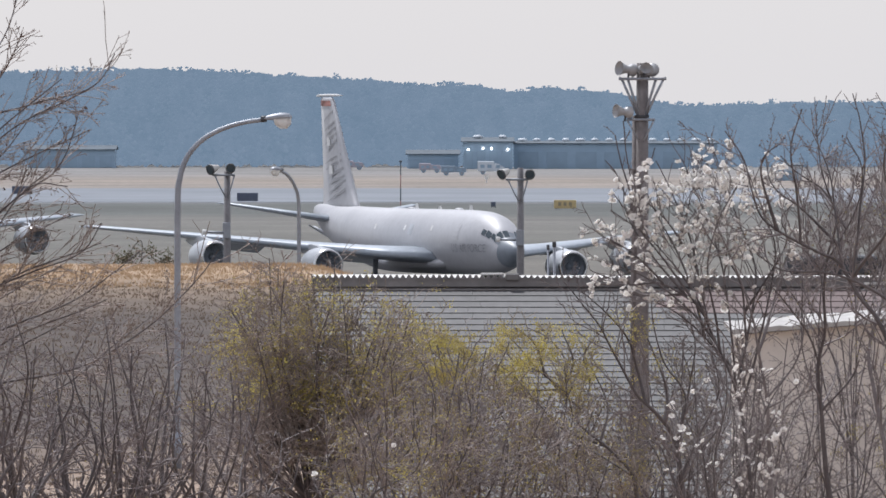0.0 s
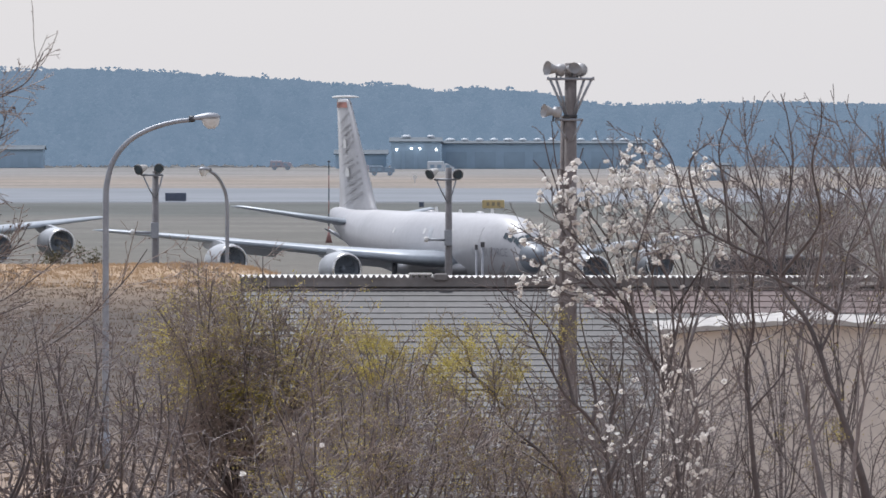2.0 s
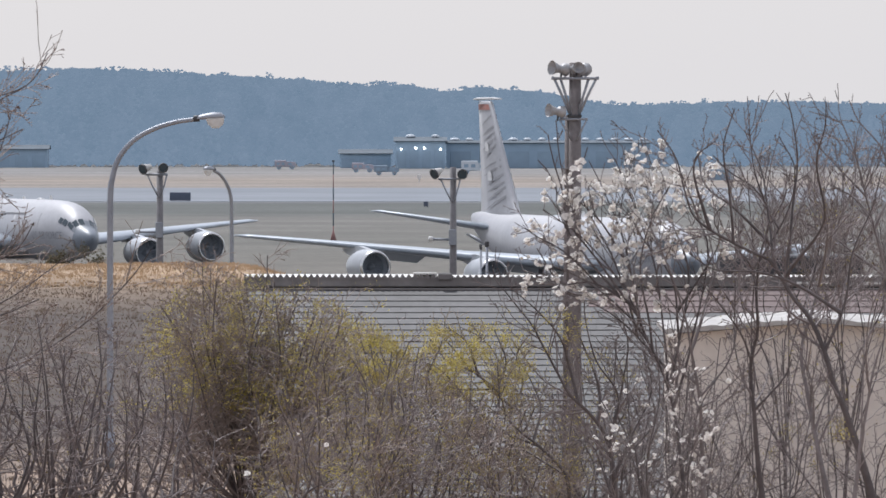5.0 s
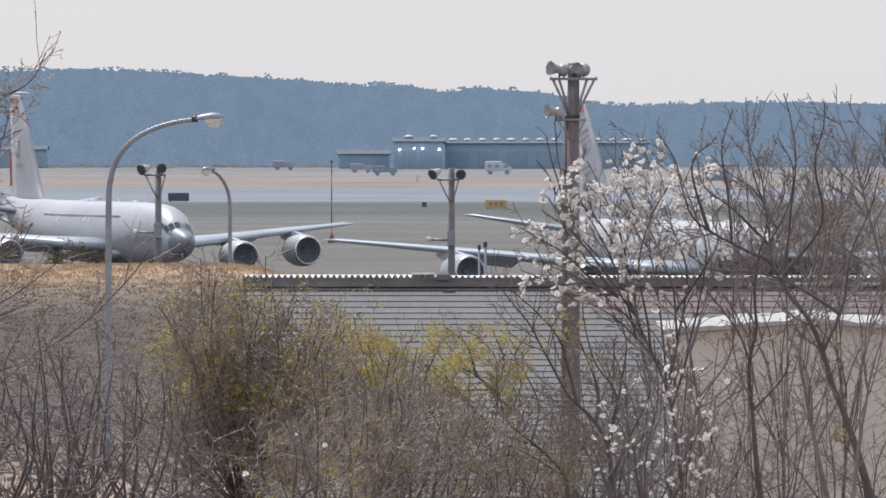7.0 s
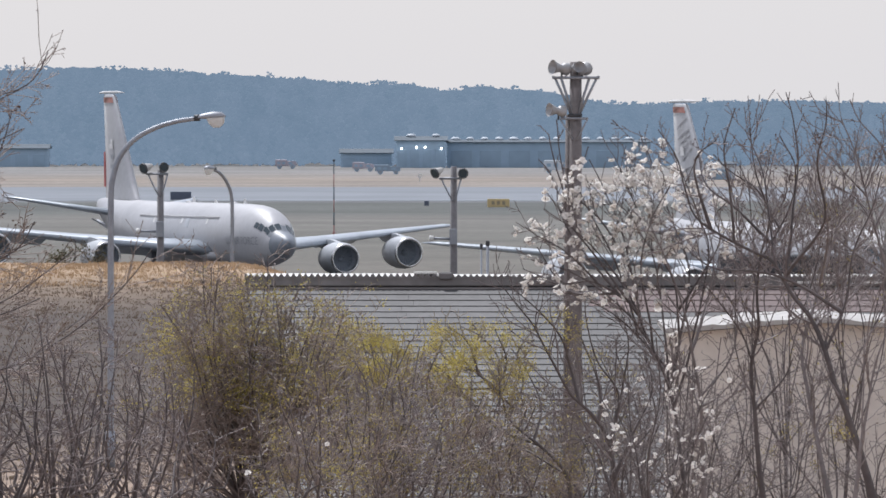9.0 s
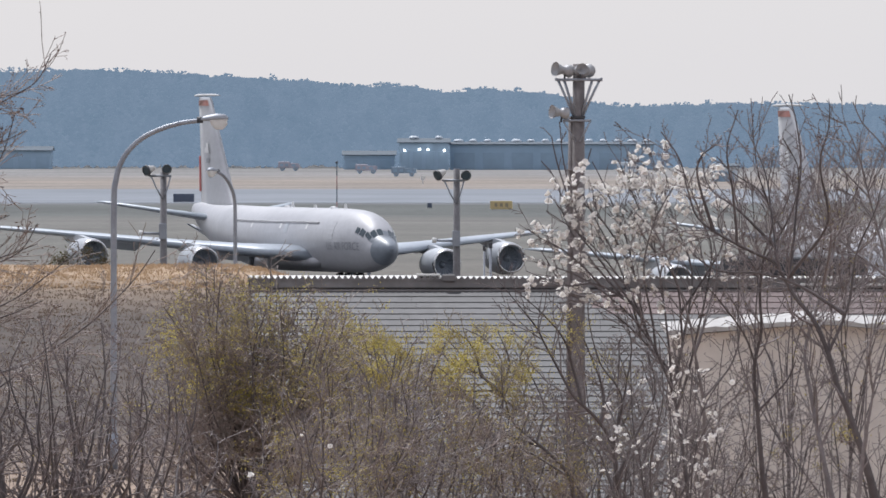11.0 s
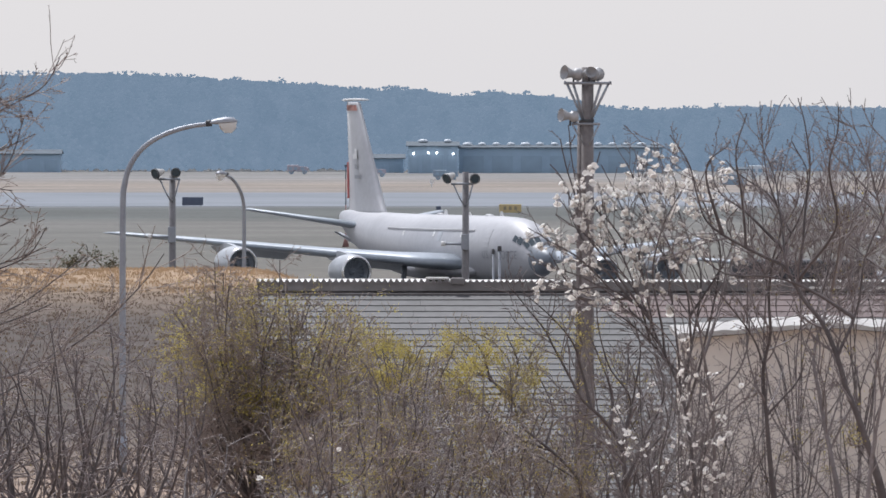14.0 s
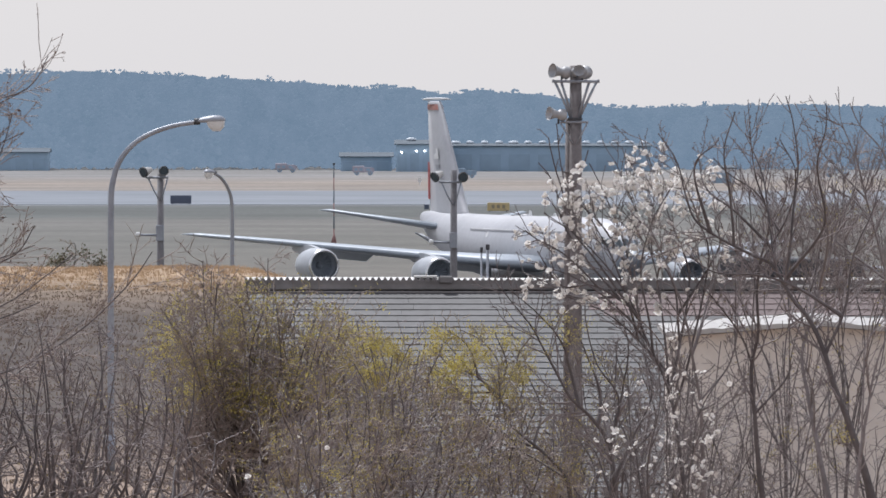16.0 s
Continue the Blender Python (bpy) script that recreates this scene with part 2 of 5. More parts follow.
# ---- aircraft ----
# stations of the body: aft of the nose, centre height, half width, half height
STATIONS = [(0.7, 2.85, 0.04, 0.04), (0.9, 2.83, 0.33, 0.30), (1.4, 2.80, 0.62, 0.60), (2.2, 2.74, 0.93, 0.92), (2.7, 2.81, 1.08, 1.16), (3.3, 2.97, 1.24, 1.42), (4.4, 3.14, 1.50, 1.75),
            (6.2, 3.26, 1.75, 1.95), (9.0, 3.30, 1.83, 2.01), (13.0, 3.30, 1.83, 2.02), (24.0, 3.30, 1.83, 2.02), (28.5, 3.46, 1.74, 1.88), (32.5, 3.78, 1.42, 1.60), (36.0, 4.20, 0.98, 1.22),
            (38.8, 4.68, 0.55, 0.80), (40.4, 4.95, 0.22, 0.42), (40.9, 5.02, 0.02, 0.04)]
BODY = spline(STATIONS, 5)


def section(d):
    """Centre height, half width and half height of the body, d metres aft of the nose."""
    for a, b in zip(BODY, BODY[1:]):
        if a[0] <= d <= b[0]:
            t = (d - a[0]) / max(1e-6, b[0] - a[0])
            return (a + (b - a) * t)[1:]
    return BODY[-1][1:]


def skin(d, angle, lift=0.0):
    """A point on the body: angle in degrees up from its starboard side."""
    zc, hw, hh = section(d)
    a = radians(angle)
    return Vector((-d, -(hw + lift) * math.cos(a), zc + (hh + lift) * math.sin(a)))


def patch(name, d0, d1, a0, a1, mat, parent, label="", lift=0.012, nd=4, na=4, port=False):
    """A thin plate that follows the body between two stations and two angles."""
    bm = bmesh.new()
    lay = []
    for up in (lift, lift - 0.03):
        lay.append([[bm.verts.new(skin(d0 + (d1 - d0) * i / nd, a0 + (a1 - a0) * j / na, up)) for j in range(na + 1)] for i in range(nd + 1)])
    for i in range(nd):
        for j in range(na):
            for q, g in enumerate(lay):
                f = (g[i][j], g[i + 1][j], g[i + 1][j + 1], g[i][j + 1])
                bm.faces.new(f if q == 0 else f[::-1])
    top, low = lay
    rim = [(i, 0) for i in range(nd)] + [(nd, j) for j in range(na)] + [(i, na) for i in range(nd, 0, -1)] + [(0, j) for j in range(na, 0, -1)]
    for (a, b), (c, d) in zip(rim, rim[1:] + rim[:1]):
        bm.faces.new((top[a][b], low[a][b], low[c][d], top[c][d]))
    if port:
        for v in bm.verts:
            v.co.y = -v.co.y
    bmesh.ops.recalc_face_normals(bm, faces=bm.faces)
    return part(name, bm, mat, parent, label, smooth=False)


FOIL = [(1.0, 0.0), (0.7, 0.045), (0.4, 0.075), (0.18, 0.068), (0.05, 0.04), (0.0, 0.0), (0.05, -0.028), (0.18, -0.04), (0.4, -0.042), (0.7, -0.022)]


def foil_ring(lead, chord, thick, axis="y", at_span=0.0, z=0.0):
    """A closed wing section; lead is its leading edge, aft of the nose."""
    out = []
    for c, h in FOIL:
        if axis == "y":
            out.append((-(lead + c * chord), at_span, z + h * chord * thick))
        else:
            out.append((-(lead + c * chord), (h + (0.0 if h >= 0 else -0.02)) * chord * thick, z))
    return out


def wing(name, rows, side, mat, parent, label=""):
    bm = bmesh.new()
    add_rings(bm, [foil_ring(l, c, th, "y", side * y, z) for y, z, l, c, th in rows])
    bmesh.ops.recalc_face_normals(bm, faces=bm.faces)
    return part(name, bm, mat, parent, label, smooth=True)


def engine(parent, side, y, z, front):
    """Big round turbofan on a pylon; front is its inlet, aft of the nose."""
    o = Vector((-front, side * y, z))

    def ring(x, r, dz=0.0, n=28):
        return [o + Vector((-x, 0.86 * r * math.cos(2 * math.pi * k / n), dz + 0.86 * r * math.sin(2 * math.pi * k / n))) for k in range(n)]
    bm = bmesh.new()
    add_rings(bm, [ring(*q) for q in ((0.16, 1.14), (0.5, 1.20), (1.1, 1.24), (1.9, 1.22), (2.6, 1.12), (3.1, 1.0), (3.12, 0.94), (2.6, 0.95))], cap=False)
    nac = part("nacelle", bm, NACELLE, parent, "pale grey rounded engine cowling", True)
    bm = bmesh.new()
    add_rings(bm, [ring(*q) for q in ((0.16, 1.142), (0.05, 1.10), (0.0, 1.04), (0.03, 0.98), (0.16, 0.935), (0.3, 0.92))], cap=False)
    part("inlet_lip", bm, BARE_METAL, nac, "polished bare metal inlet lip", True)
    bm = bmesh.new()
    add_rings(bm, [ring(*q) for q in ((0.3, 0.921), (0.7, 0.90), (1.05, 0.90), (1.06, 0.28))], cap=False)
    part("inlet_duct", bm, HAZED_DUCT, nac, "dark inner inlet duct", True)
    bm = bmesh.new()
    add_rings(bm, [[o + Vector((-0.98 + (0.07 if k % 2 else -0.05) * r, r * math.cos(2 * math.pi * (k + 0.3 * r) / 44), r * math.sin(2 * math.pi * (k + 0.3 * r) / 44))) for k in range(44)] for r in (0.23, 0.50, 0.765)], cap=False)
    part("fan", bm, HAZED_FAN, nac, "dark fan blades")
    bm = bmesh.new()
    add_rings(bm, [ring(*q, n=16) for q in ((0.62, 0.02), (0.7, 0.12), (0.85, 0.22), (1.0, 0.28))])
    part("spinner", bm, HAZED_FAN, nac, "dark grey spinner cone", True)
    bm = bmesh.new()
    add_rings(bm, [ring(*q) for q in ((2.5, 0.72), (3.3, 0.66), (4.0, 0.52), (4.3, 0.42), (4.32, 0.36), (3.6, 0.4))], cap=True)
    part("core_nozzle", bm, BARE_METAL, nac, "dull metal exhaust nozzle", True)
    bm = bmesh.new()
    w = 0.16
    prof = [(0.75, 0.95), (1.6, 1.18), (3.0, 1.34), (4.6, 1.30), (6.0, 1.05), (5.0, 0.75), (3.4, 0.55), (2.0, 0.85)]
    add_rings(bm, [[o + Vector((-x, s * w, h * 0.92)) for x, h in prof] for s in (-1, 1)])
    bmesh.ops.recalc_face_normals(bm, faces=bm.faces)
    part("pylon", bm, NACELLE, parent, "grey engine pylon", False)
    return nac


def wheel(name, parent, c, r, w, rubber=None):
    """A tyre with its rim as a part of it; its axle lies across the aircraft."""
    bm = bmesh.new()
    prof = [(-w / 2, r * 0.6), (-w / 2, r * 0.9), (-w * 0.3, r), (w * 0.3, r), (w / 2, r * 0.9), (w / 2, r * 0.6)]
    add_rings(bm, [[Vector((rr * math.cos(2 * math.pi * k / 18), yy, rr * math.sin(2 * math.pi * k / 18))) for k in range(18)] for yy, rr in prof])
    ob = part(name, bm, rubber or BLACK, parent, "dark rubber tyre", True)
    ob.location = c
    bm = bmesh.new()
    add_tube(bm, [(0, -w * 0.52, 0), (0, w * 0.52, 0)], r * 0.55, 12)
    part("rim", bm, GALVANISED, ob, "grey metal wheel rim")
    return ob


def aircraft(label, striped):
    """Four-engined swept-wing tanker: nose at the origin, heading along +x, on its wheels at z = 0."""
    jet = empty("tanker_aircraft", label=label, category="aircraft", group="taxiing tanker aircraft")
    n = 36
    bm = bmesh.new()
    rows = [s for s in BODY if s[0] >= 2.19]
    add_rings(bm, [[Vector((-d, -hw * math.cos(2 * math.pi * k / n), zc + hh * math.sin(2 * math.pi * k / n))) for k in range(n)] for d, zc, hw, hh in rows], cap=False)
    bmesh.ops.recalc_face_normals(bm, faces=bm.faces)
    body = part("fuselage", bm, GREY_PAINT, jet, "pale grey rounded metal fuselage", True)
    bm = bmesh.new()
    rows = [s for s in BODY if s[0] <= 2.21]
    add_rings(bm, [[Vector((-d, -hw * math.cos(2 * math.pi * k / n), zc + hh * math.sin(2 * math.pi * k / n))) for k in range(n)] for d, zc, hw, hh in rows], cap=False)
    bmesh.ops.recalc_face_normals(bm, faces=bm.faces)
    part("radome", bm, DARK_RADOME, body, "dark grey nose radome", True)
    # dark glare panel and the cockpit windows, both sides
    for port in (False, True):
        patch("glare_panel", 2.2, 2.75, 30, 89.5, GLARE_PAINT, body, "dark grey anti-glare paint", 0.008, 5, 8, port)
        for d0, d1, a0, a1 in ((2.38, 2.92, 50, 68), (2.55, 3.10, 33, 48), (3.18, 3.66, 27, 44), (3.74, 4.12, 26, 40)):
            patch("cockpit_window", d0, d1, a0, a1, COCKPIT_GLASS, body, "dark cockpit window pane", 0.02, 2, 2, port)
    patch("windscreen", 2.32, 2.86, 71, 89.5, COCKPIT_GLASS, body, "dark windscreen pane", 0.02, 2, 2)
    # wings, tail
    main = [(1.2, 2.25, 11.4, 9.6, 1.0), (4.5, 2.50, 14.0, 7.4, 0.95), (8.1, 2.83, 16.85, 5.9, 0.9), (14.0, 3.40, 21.4, 4.2, 0.85), (19.3, 3.88, 25.5, 2.6, 0.8), (20.0, 3.94, 26.2, 1.6, 0.5)]
    for side in (-1, 1):
        w = wing("wing", main, side, WING_METAL, jet, "swept blue-grey metal wing")
        for y, z, d in ((8.1, 2.83, 16.85), (14.0, 3.40, 21.4)):
            engine(jet, side, y, 1.80 if y < 10 else 2.20, d - 3.4)
        for y0, y1 in ((2.6, 6.6), (9.4, 12.6)):
            bm = bmesh.new()
            t0, t1 = (y0 - 1.2) / 18.1, (y1 - 1.2) / 18.1
            pts = []
            for y in (y0, y1):
                lead = 11.4 + (y - 1.2) * 0.779
                chord = np.interp(y, [1.2, 4.5, 8.1, 14, 19.3], [9.6, 7.4, 5.9, 4.2, 2.6])
                z = np.interp(y, [1.2, 4.5, 8.1, 14, 19.3], [2.25, 2.5, 2.83, 3.4, 3.88])
                te = lead + chord
                pts.append([Vector((-(te - 0.9), side * y, z - 0.02)), Vector((-(te + 0.5), side * y, z - 0.50)), Vector((-(te + 0.5), side * y, z - 0.56)), Vector((-(te - 0.9), side * y, z - 0.16))])
            add_rings(bm, pts)
            bmesh.ops.recalc_face_normals(bm, faces=bm.faces)
            part("flap", bm, WING_METAL, w, "lowered grey trailing-edge flap")
        tail = [(0.5, 4.42, 34.0, 4.6, 0.9), (3.5, 4.92, 36.7, 3.2, 0.85), (6.35, 5.40, 39.3, 1.9, 0.8), (6.65, 5.43, 39.8, 1.2, 0.5)]
        wing("tailplane", tail, side, WING_METAL, jet, "swept blue-grey tailplane")
        bm = bmesh.new()
        add_rings(bm, [[Vector((-d, side * (1.0 + r * math.cos(a)), 1.98 + 0.5 * r * math.sin(a))) for a in (2 * math.pi * k / 12 for k in range(12))]
                       for d, r in ((10.2, 0.05), (11.5, 0.7), (14, 1.0), (20, 1.0), (23, 0.6), (25, 0.05))])
        bmesh.ops.recalc_face_normals(bm, faces=bm.faces)
        part("wing_fairing", bm, GREY_PAINT, jet, "grey fairing at the wing root", True)
    fin_rows = [(4.9, 31.2, 7.9), (5.5, 32.1, 7.0), (6.6, 33.05, 6.0), (9.5, 35.25, 4.2), (12.15, 37.25, 2.55), (12.3, 37.5, 2.2)]
    bm = bmesh.new()
    add_rings(bm, [foil_ring(l, c, 1.0 if c < 6.2 else 0.8, "z", 0, z) for z, l, c in fin_rows])
    bmesh.ops.recalc_face_normals(bm, faces=bm.faces)
    fin = part("fin", bm, GREY_PAINT, jet, "tall pale grey tail fin", True)
    # antenna fairing across the top of the fin
    tube("fin_tip_probe", [(-35.4, 0, 12.42), (-36.4, 0, 12.44), (-37.6, 0, 12.44), (-40.0, 0, 12.42), (-40.7, 0, 12.40)], [0.02, 0.07, 0.09, 0.09, 0.04], PALE_PAINT, fin, "pale rod fairing on the fin top")

    def fin_line(z):
        """Leading and trailing edge of the fin at a height."""
        zs, ls, cs = zip(*fin_rows)
        lead, chord = np.interp(z, zs, ls), np.interp(z, zs, cs)
        return lead, lead + chord

    def fin_plate(name, quad, mat, lab, lift=0.02):
        """A painted patch on both flanks; quad of (share of the chord, height)."""
        bm = bmesh.new()
        for side in (-1, 1):
            v = []
            for c, z in quad:
                lead, trail = fin_line(z)
                ch = trail - lead
                h = np.interp(c, [0, 0.05, 0.18, 0.4, 0.7, 1.0], [0.0, 0.044, 0.068, 0.075, 0.045, 0.01]) * ch + lift
                v.append(bm.verts.new((-(lead + c * ch), side * h, z)))
            bm.faces.new(v if side < 0 else v[::-1])
        return part(name, bm, mat, fin, lab)
    fin_plate("top_band", [(0.1, 11.75), (0.25, 11.75), (0.6, 11.75), (0.95, 11.75), (0.95, 12.1), (0.6, 12.1), (0.25, 12.1), (0.1, 12.1)], RED_FADED, "faded red band near the fin top")
    if striped:
        rng = random.Random(5)
        for k in range(11):
            z = 5.5 + k * 0.52 + rng.uniform(-0.1, 0.1)
            c0, c1 = rng.uniform(0.06, 0.12), rng.uniform(0.6, 0.85)
            rise, w = rng.uniform(0.55, 0.85), rng.uniform(0.10, 0.20)
            mid = (c0 + c1) / 2
            quad = [(c1, z), (mid, z + rise * 0.45), (c0, z + rise), (c0, z + rise + w), (mid, z + rise * 0.45 + w * 0.9)]
            fin_plate("stripe", quad, STRIPE_PAINT, "dark grey slanting stripe")
        for z in (9.2, 7.4):
            fin_plate("badge", [(0.42, z), (0.62, z), (0.60, z + 0.45), (0.52, z + 0.6), (0.40, z + 0.45)], PALE_PAINT, "pale painted badge")
    else:
        fin_plate("badge", [(0.40, 8.7), (0.66, 8.7), (0.64, 9.0), (0.54, 9.05), (0.52, 9.35), (0.40, 9.35)], PALE_PAINT, "pale painted badge")
        fin_plate("code_bar", [(0.44, 8.05), (0.60, 8.05), (0.60, 8.35), (0.44, 8.35)], LETTER_PAINT, "dark bar of unreadable code")
        fin_plate("serial_bar", [(0.36, 7.45), (0.64, 7.45), (0.64, 7.68), (0.36, 7.68)], LETTER_PAINT, "dark bar of unreadable writing")
        bm = bmesh.new()
        add_box(bm, (-39.36, 0, 7.35), (0.13, 0.12, 2.3), Matrix.Rotation(radians(-4.0), 4, "Y"), 0.02)
        part("rudder_tab", bm, RED_PAINT, fin, "red painted rudder tab")
        # long raised rail with its doors along the upper flank
        patch("door_rail", 10.4, 27.0, 31.0, 33.0, STRIPE_PAINT, body, "long dark rail above the cargo door", 0.05, 14, 1)
        # a pale strip paints in the highlight above the rail
        patch("rail_highlight", 10.4, 27.0, 34.2, 35.0, PALE_PAINT, body, "pale strip, highlight painted above the cargo door rail", 0.03, 14, 1)
    # doors, windows, aerials
    patch("hatch", 7.2, 8.0, 4, 38, GREY_PAINT, body, "crew door outline", 0.015, 2, 4)
    for d in (12.4, 17.6, 23.4):
        patch("body_window", d, d + 0.32, 20, 30, PALE_PAINT, body, "small bright window", 0.015, 1, 1)
    patch("wing_exit", 16.2, 16.9, 12, 32, NACELLE, body, "overwing exit hatch", 0.014, 2, 2)
    for d, h in ((9.5, 0.32), (15.5, 0.22), (20.0, 0.34)):
        bm = bmesh.new()
        zt = section(d)[0] + section(d)[2]
        add_rings(bm, [[Vector((-(d + a), s * 0.03, zt - 0.05 + b * h)) for a, b in ((0, 0), (0.25, 1.1), (0.5, 1.1), (0.6, 0))] for s in (-1, 1)])
        bmesh.ops.recalc_face_normals(bm, faces=bm.faces)
        part("blade_aerial", bm, PALE_PAINT, body, "small pale blade aerial")
    for d, l in ((11.6, 1.1), (20.8, 1.0)):
        bm = bmesh.new()
        zt = section(d)[0] + section(d)[2]
        add_rings(bm, [[Vector((-(d + x), r * math.cos(a), zt - 0.03 + 0.6 * r * math.sin(a))) for a in (2 * math.pi * k / 10 for k in range(10))] for x, r in ((0, 0.03), (l * 0.3, 0.24), (l * 0.7, 0.24), (l, 0.03))])
        bmesh.ops.recalc_face_normals(bm, faces=bm.faces)
        part("roof_fairing", bm, GREY_PAINT, body, "low grey dome on the roof", True)

    def on_side(x, y):
        zc, hw, hh = section(5.8 - x)
        z = 2.95 + y
        return Vector((-(5.8 - x), -(hw * math.sqrt(max(0.0, 1 - ((z - zc) / hh) ** 2)) + 0.02), z))
    letters("lettering", "U.S. AIR FORCE", 0.72, LETTER_PAINT, on_side, body, "dark grey lettering")
    # boom under the tail
    boom = tube("refuelling_boom", [(-31.5, 0, 2.35), (-34, 0, 2.85), (-38.5, 0, 3.55), (-41.0, 0, 3.95)], [0.18, 0.2, 0.16, 0.1], NACELLE, jet, "slim grey refuelling boom")
    for side in (-1, 1):
        bm = bmesh.new()
        add_rings(bm, [[Vector((-38.2 - x, side * y, 3.5 + z)) for x, y, z in ((0, 0.1, 0), (0.5, 0.1, 0.03), (0.9, 1.0, 0.55), (0.5, 1.0, 0.55))],
                       [Vector((-38.2 - x, side * y, 3.56 + z)) for x, y, z in ((0, 0.1, 0), (0.5, 0.1, 0.03), (0.9, 1.0, 0.55), (0.5, 1.0, 0.55))]])
        bmesh.ops.recalc_face_normals(bm, faces=bm.faces)
        part("boom_fin", bm, NACELLE, boom, "small grey boom fin")
    # landing gear
    leg = tube("nose_gear", [(-5.2, 0, 0.5), (-5.1, 0, 2.2)], 0.11, GALVANISED, jet, "grey nose gear leg")
    rollers = []
    for y in (-0.27, 0.27):
        rollers.append((wheel("wheel", leg, (-5.2, y, 0.48), 0.48, 0.3), 0.48))
    for side in (-1, 1):
        leg = tube("main_gear", [(-18.6, side * 3.35, 0.6), (-18.5, side * 3.3, 2.6)], 0.17, GALVANISED, jet, "grey main gear leg")
        for dx in (-0.72, 0.72):
            for dy in (-0.42, 0.42):
                rollers.append((wheel("wheel", leg, (-18.6 + dx, side * 3.35 + dy, 0.6), 0.6, 0.42), 0.6))
    return jet, rollers


jet_a, wheels_a = aircraft("pale grey four-engined tanker aircraft with dark striped tail fin", True)
jet_b, wheels_b = aircraft("pale grey four-engined tanker aircraft with red rudder tab and plain fin", False)
HEADING = -(90 - 19.1)


def jet_pose(s, z):
    return pose(s, 906 - TAXI_SLOPE * (s - 1), z, 0, 0, HEADING) @ pose(0, 0, 0, -0.7, 0, 0)


def jet_rows():
    a, b = [], []
    for k in range(33):
        t = k * 0.5
        s = 0.72 + 2.874 * t
        a.append((t, jet_pose(s, 0.32 - 0.0135 * s), s))
        s = -40.69 + 3.677 * t - 0.0244 * t * t
        b.append((t, jet_pose(s, float(np.interp(s, [-12, 14], [0.42, 0.27]))), s))
    return a, b


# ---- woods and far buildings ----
WOOD = material("conifer foliage with haze glow", (0.026, 0.033, 0.031), 0.95, 0.0, 0.35, 0.15, 0.03, (0.02, 0.026, 0.027), spec=0.0)
# far wood as backdrop: its blue glow stands in for kilometres of lit air
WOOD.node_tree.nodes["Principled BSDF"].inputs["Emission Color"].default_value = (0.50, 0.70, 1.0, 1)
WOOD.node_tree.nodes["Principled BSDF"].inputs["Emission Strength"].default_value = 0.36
# noise varies the glow to draw in lighter and darker crown lumps
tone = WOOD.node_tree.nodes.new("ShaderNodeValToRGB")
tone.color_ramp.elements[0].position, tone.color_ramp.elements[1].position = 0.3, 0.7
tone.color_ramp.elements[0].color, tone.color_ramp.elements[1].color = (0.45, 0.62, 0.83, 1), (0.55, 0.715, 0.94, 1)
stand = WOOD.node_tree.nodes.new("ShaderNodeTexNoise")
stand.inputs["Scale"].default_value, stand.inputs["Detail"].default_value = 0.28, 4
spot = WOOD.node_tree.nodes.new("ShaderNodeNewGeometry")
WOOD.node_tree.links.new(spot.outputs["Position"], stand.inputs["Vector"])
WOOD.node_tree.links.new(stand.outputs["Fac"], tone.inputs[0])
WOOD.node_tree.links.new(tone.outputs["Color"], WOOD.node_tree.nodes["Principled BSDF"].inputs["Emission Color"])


def wood_top(u):
    """Height line of the tree tops along the edge of the wood."""
    return float(np.interp(u, [-900, 0, 100, 230, 400, 540, 640, 720, 780, 850, 960, 1080, 1150, 1300, 1568, 2500],
                           [125, 122, 117, 119, 130, 138, 148, 146, 160, 152, 160, 184, 183, 178, 182, 180]))


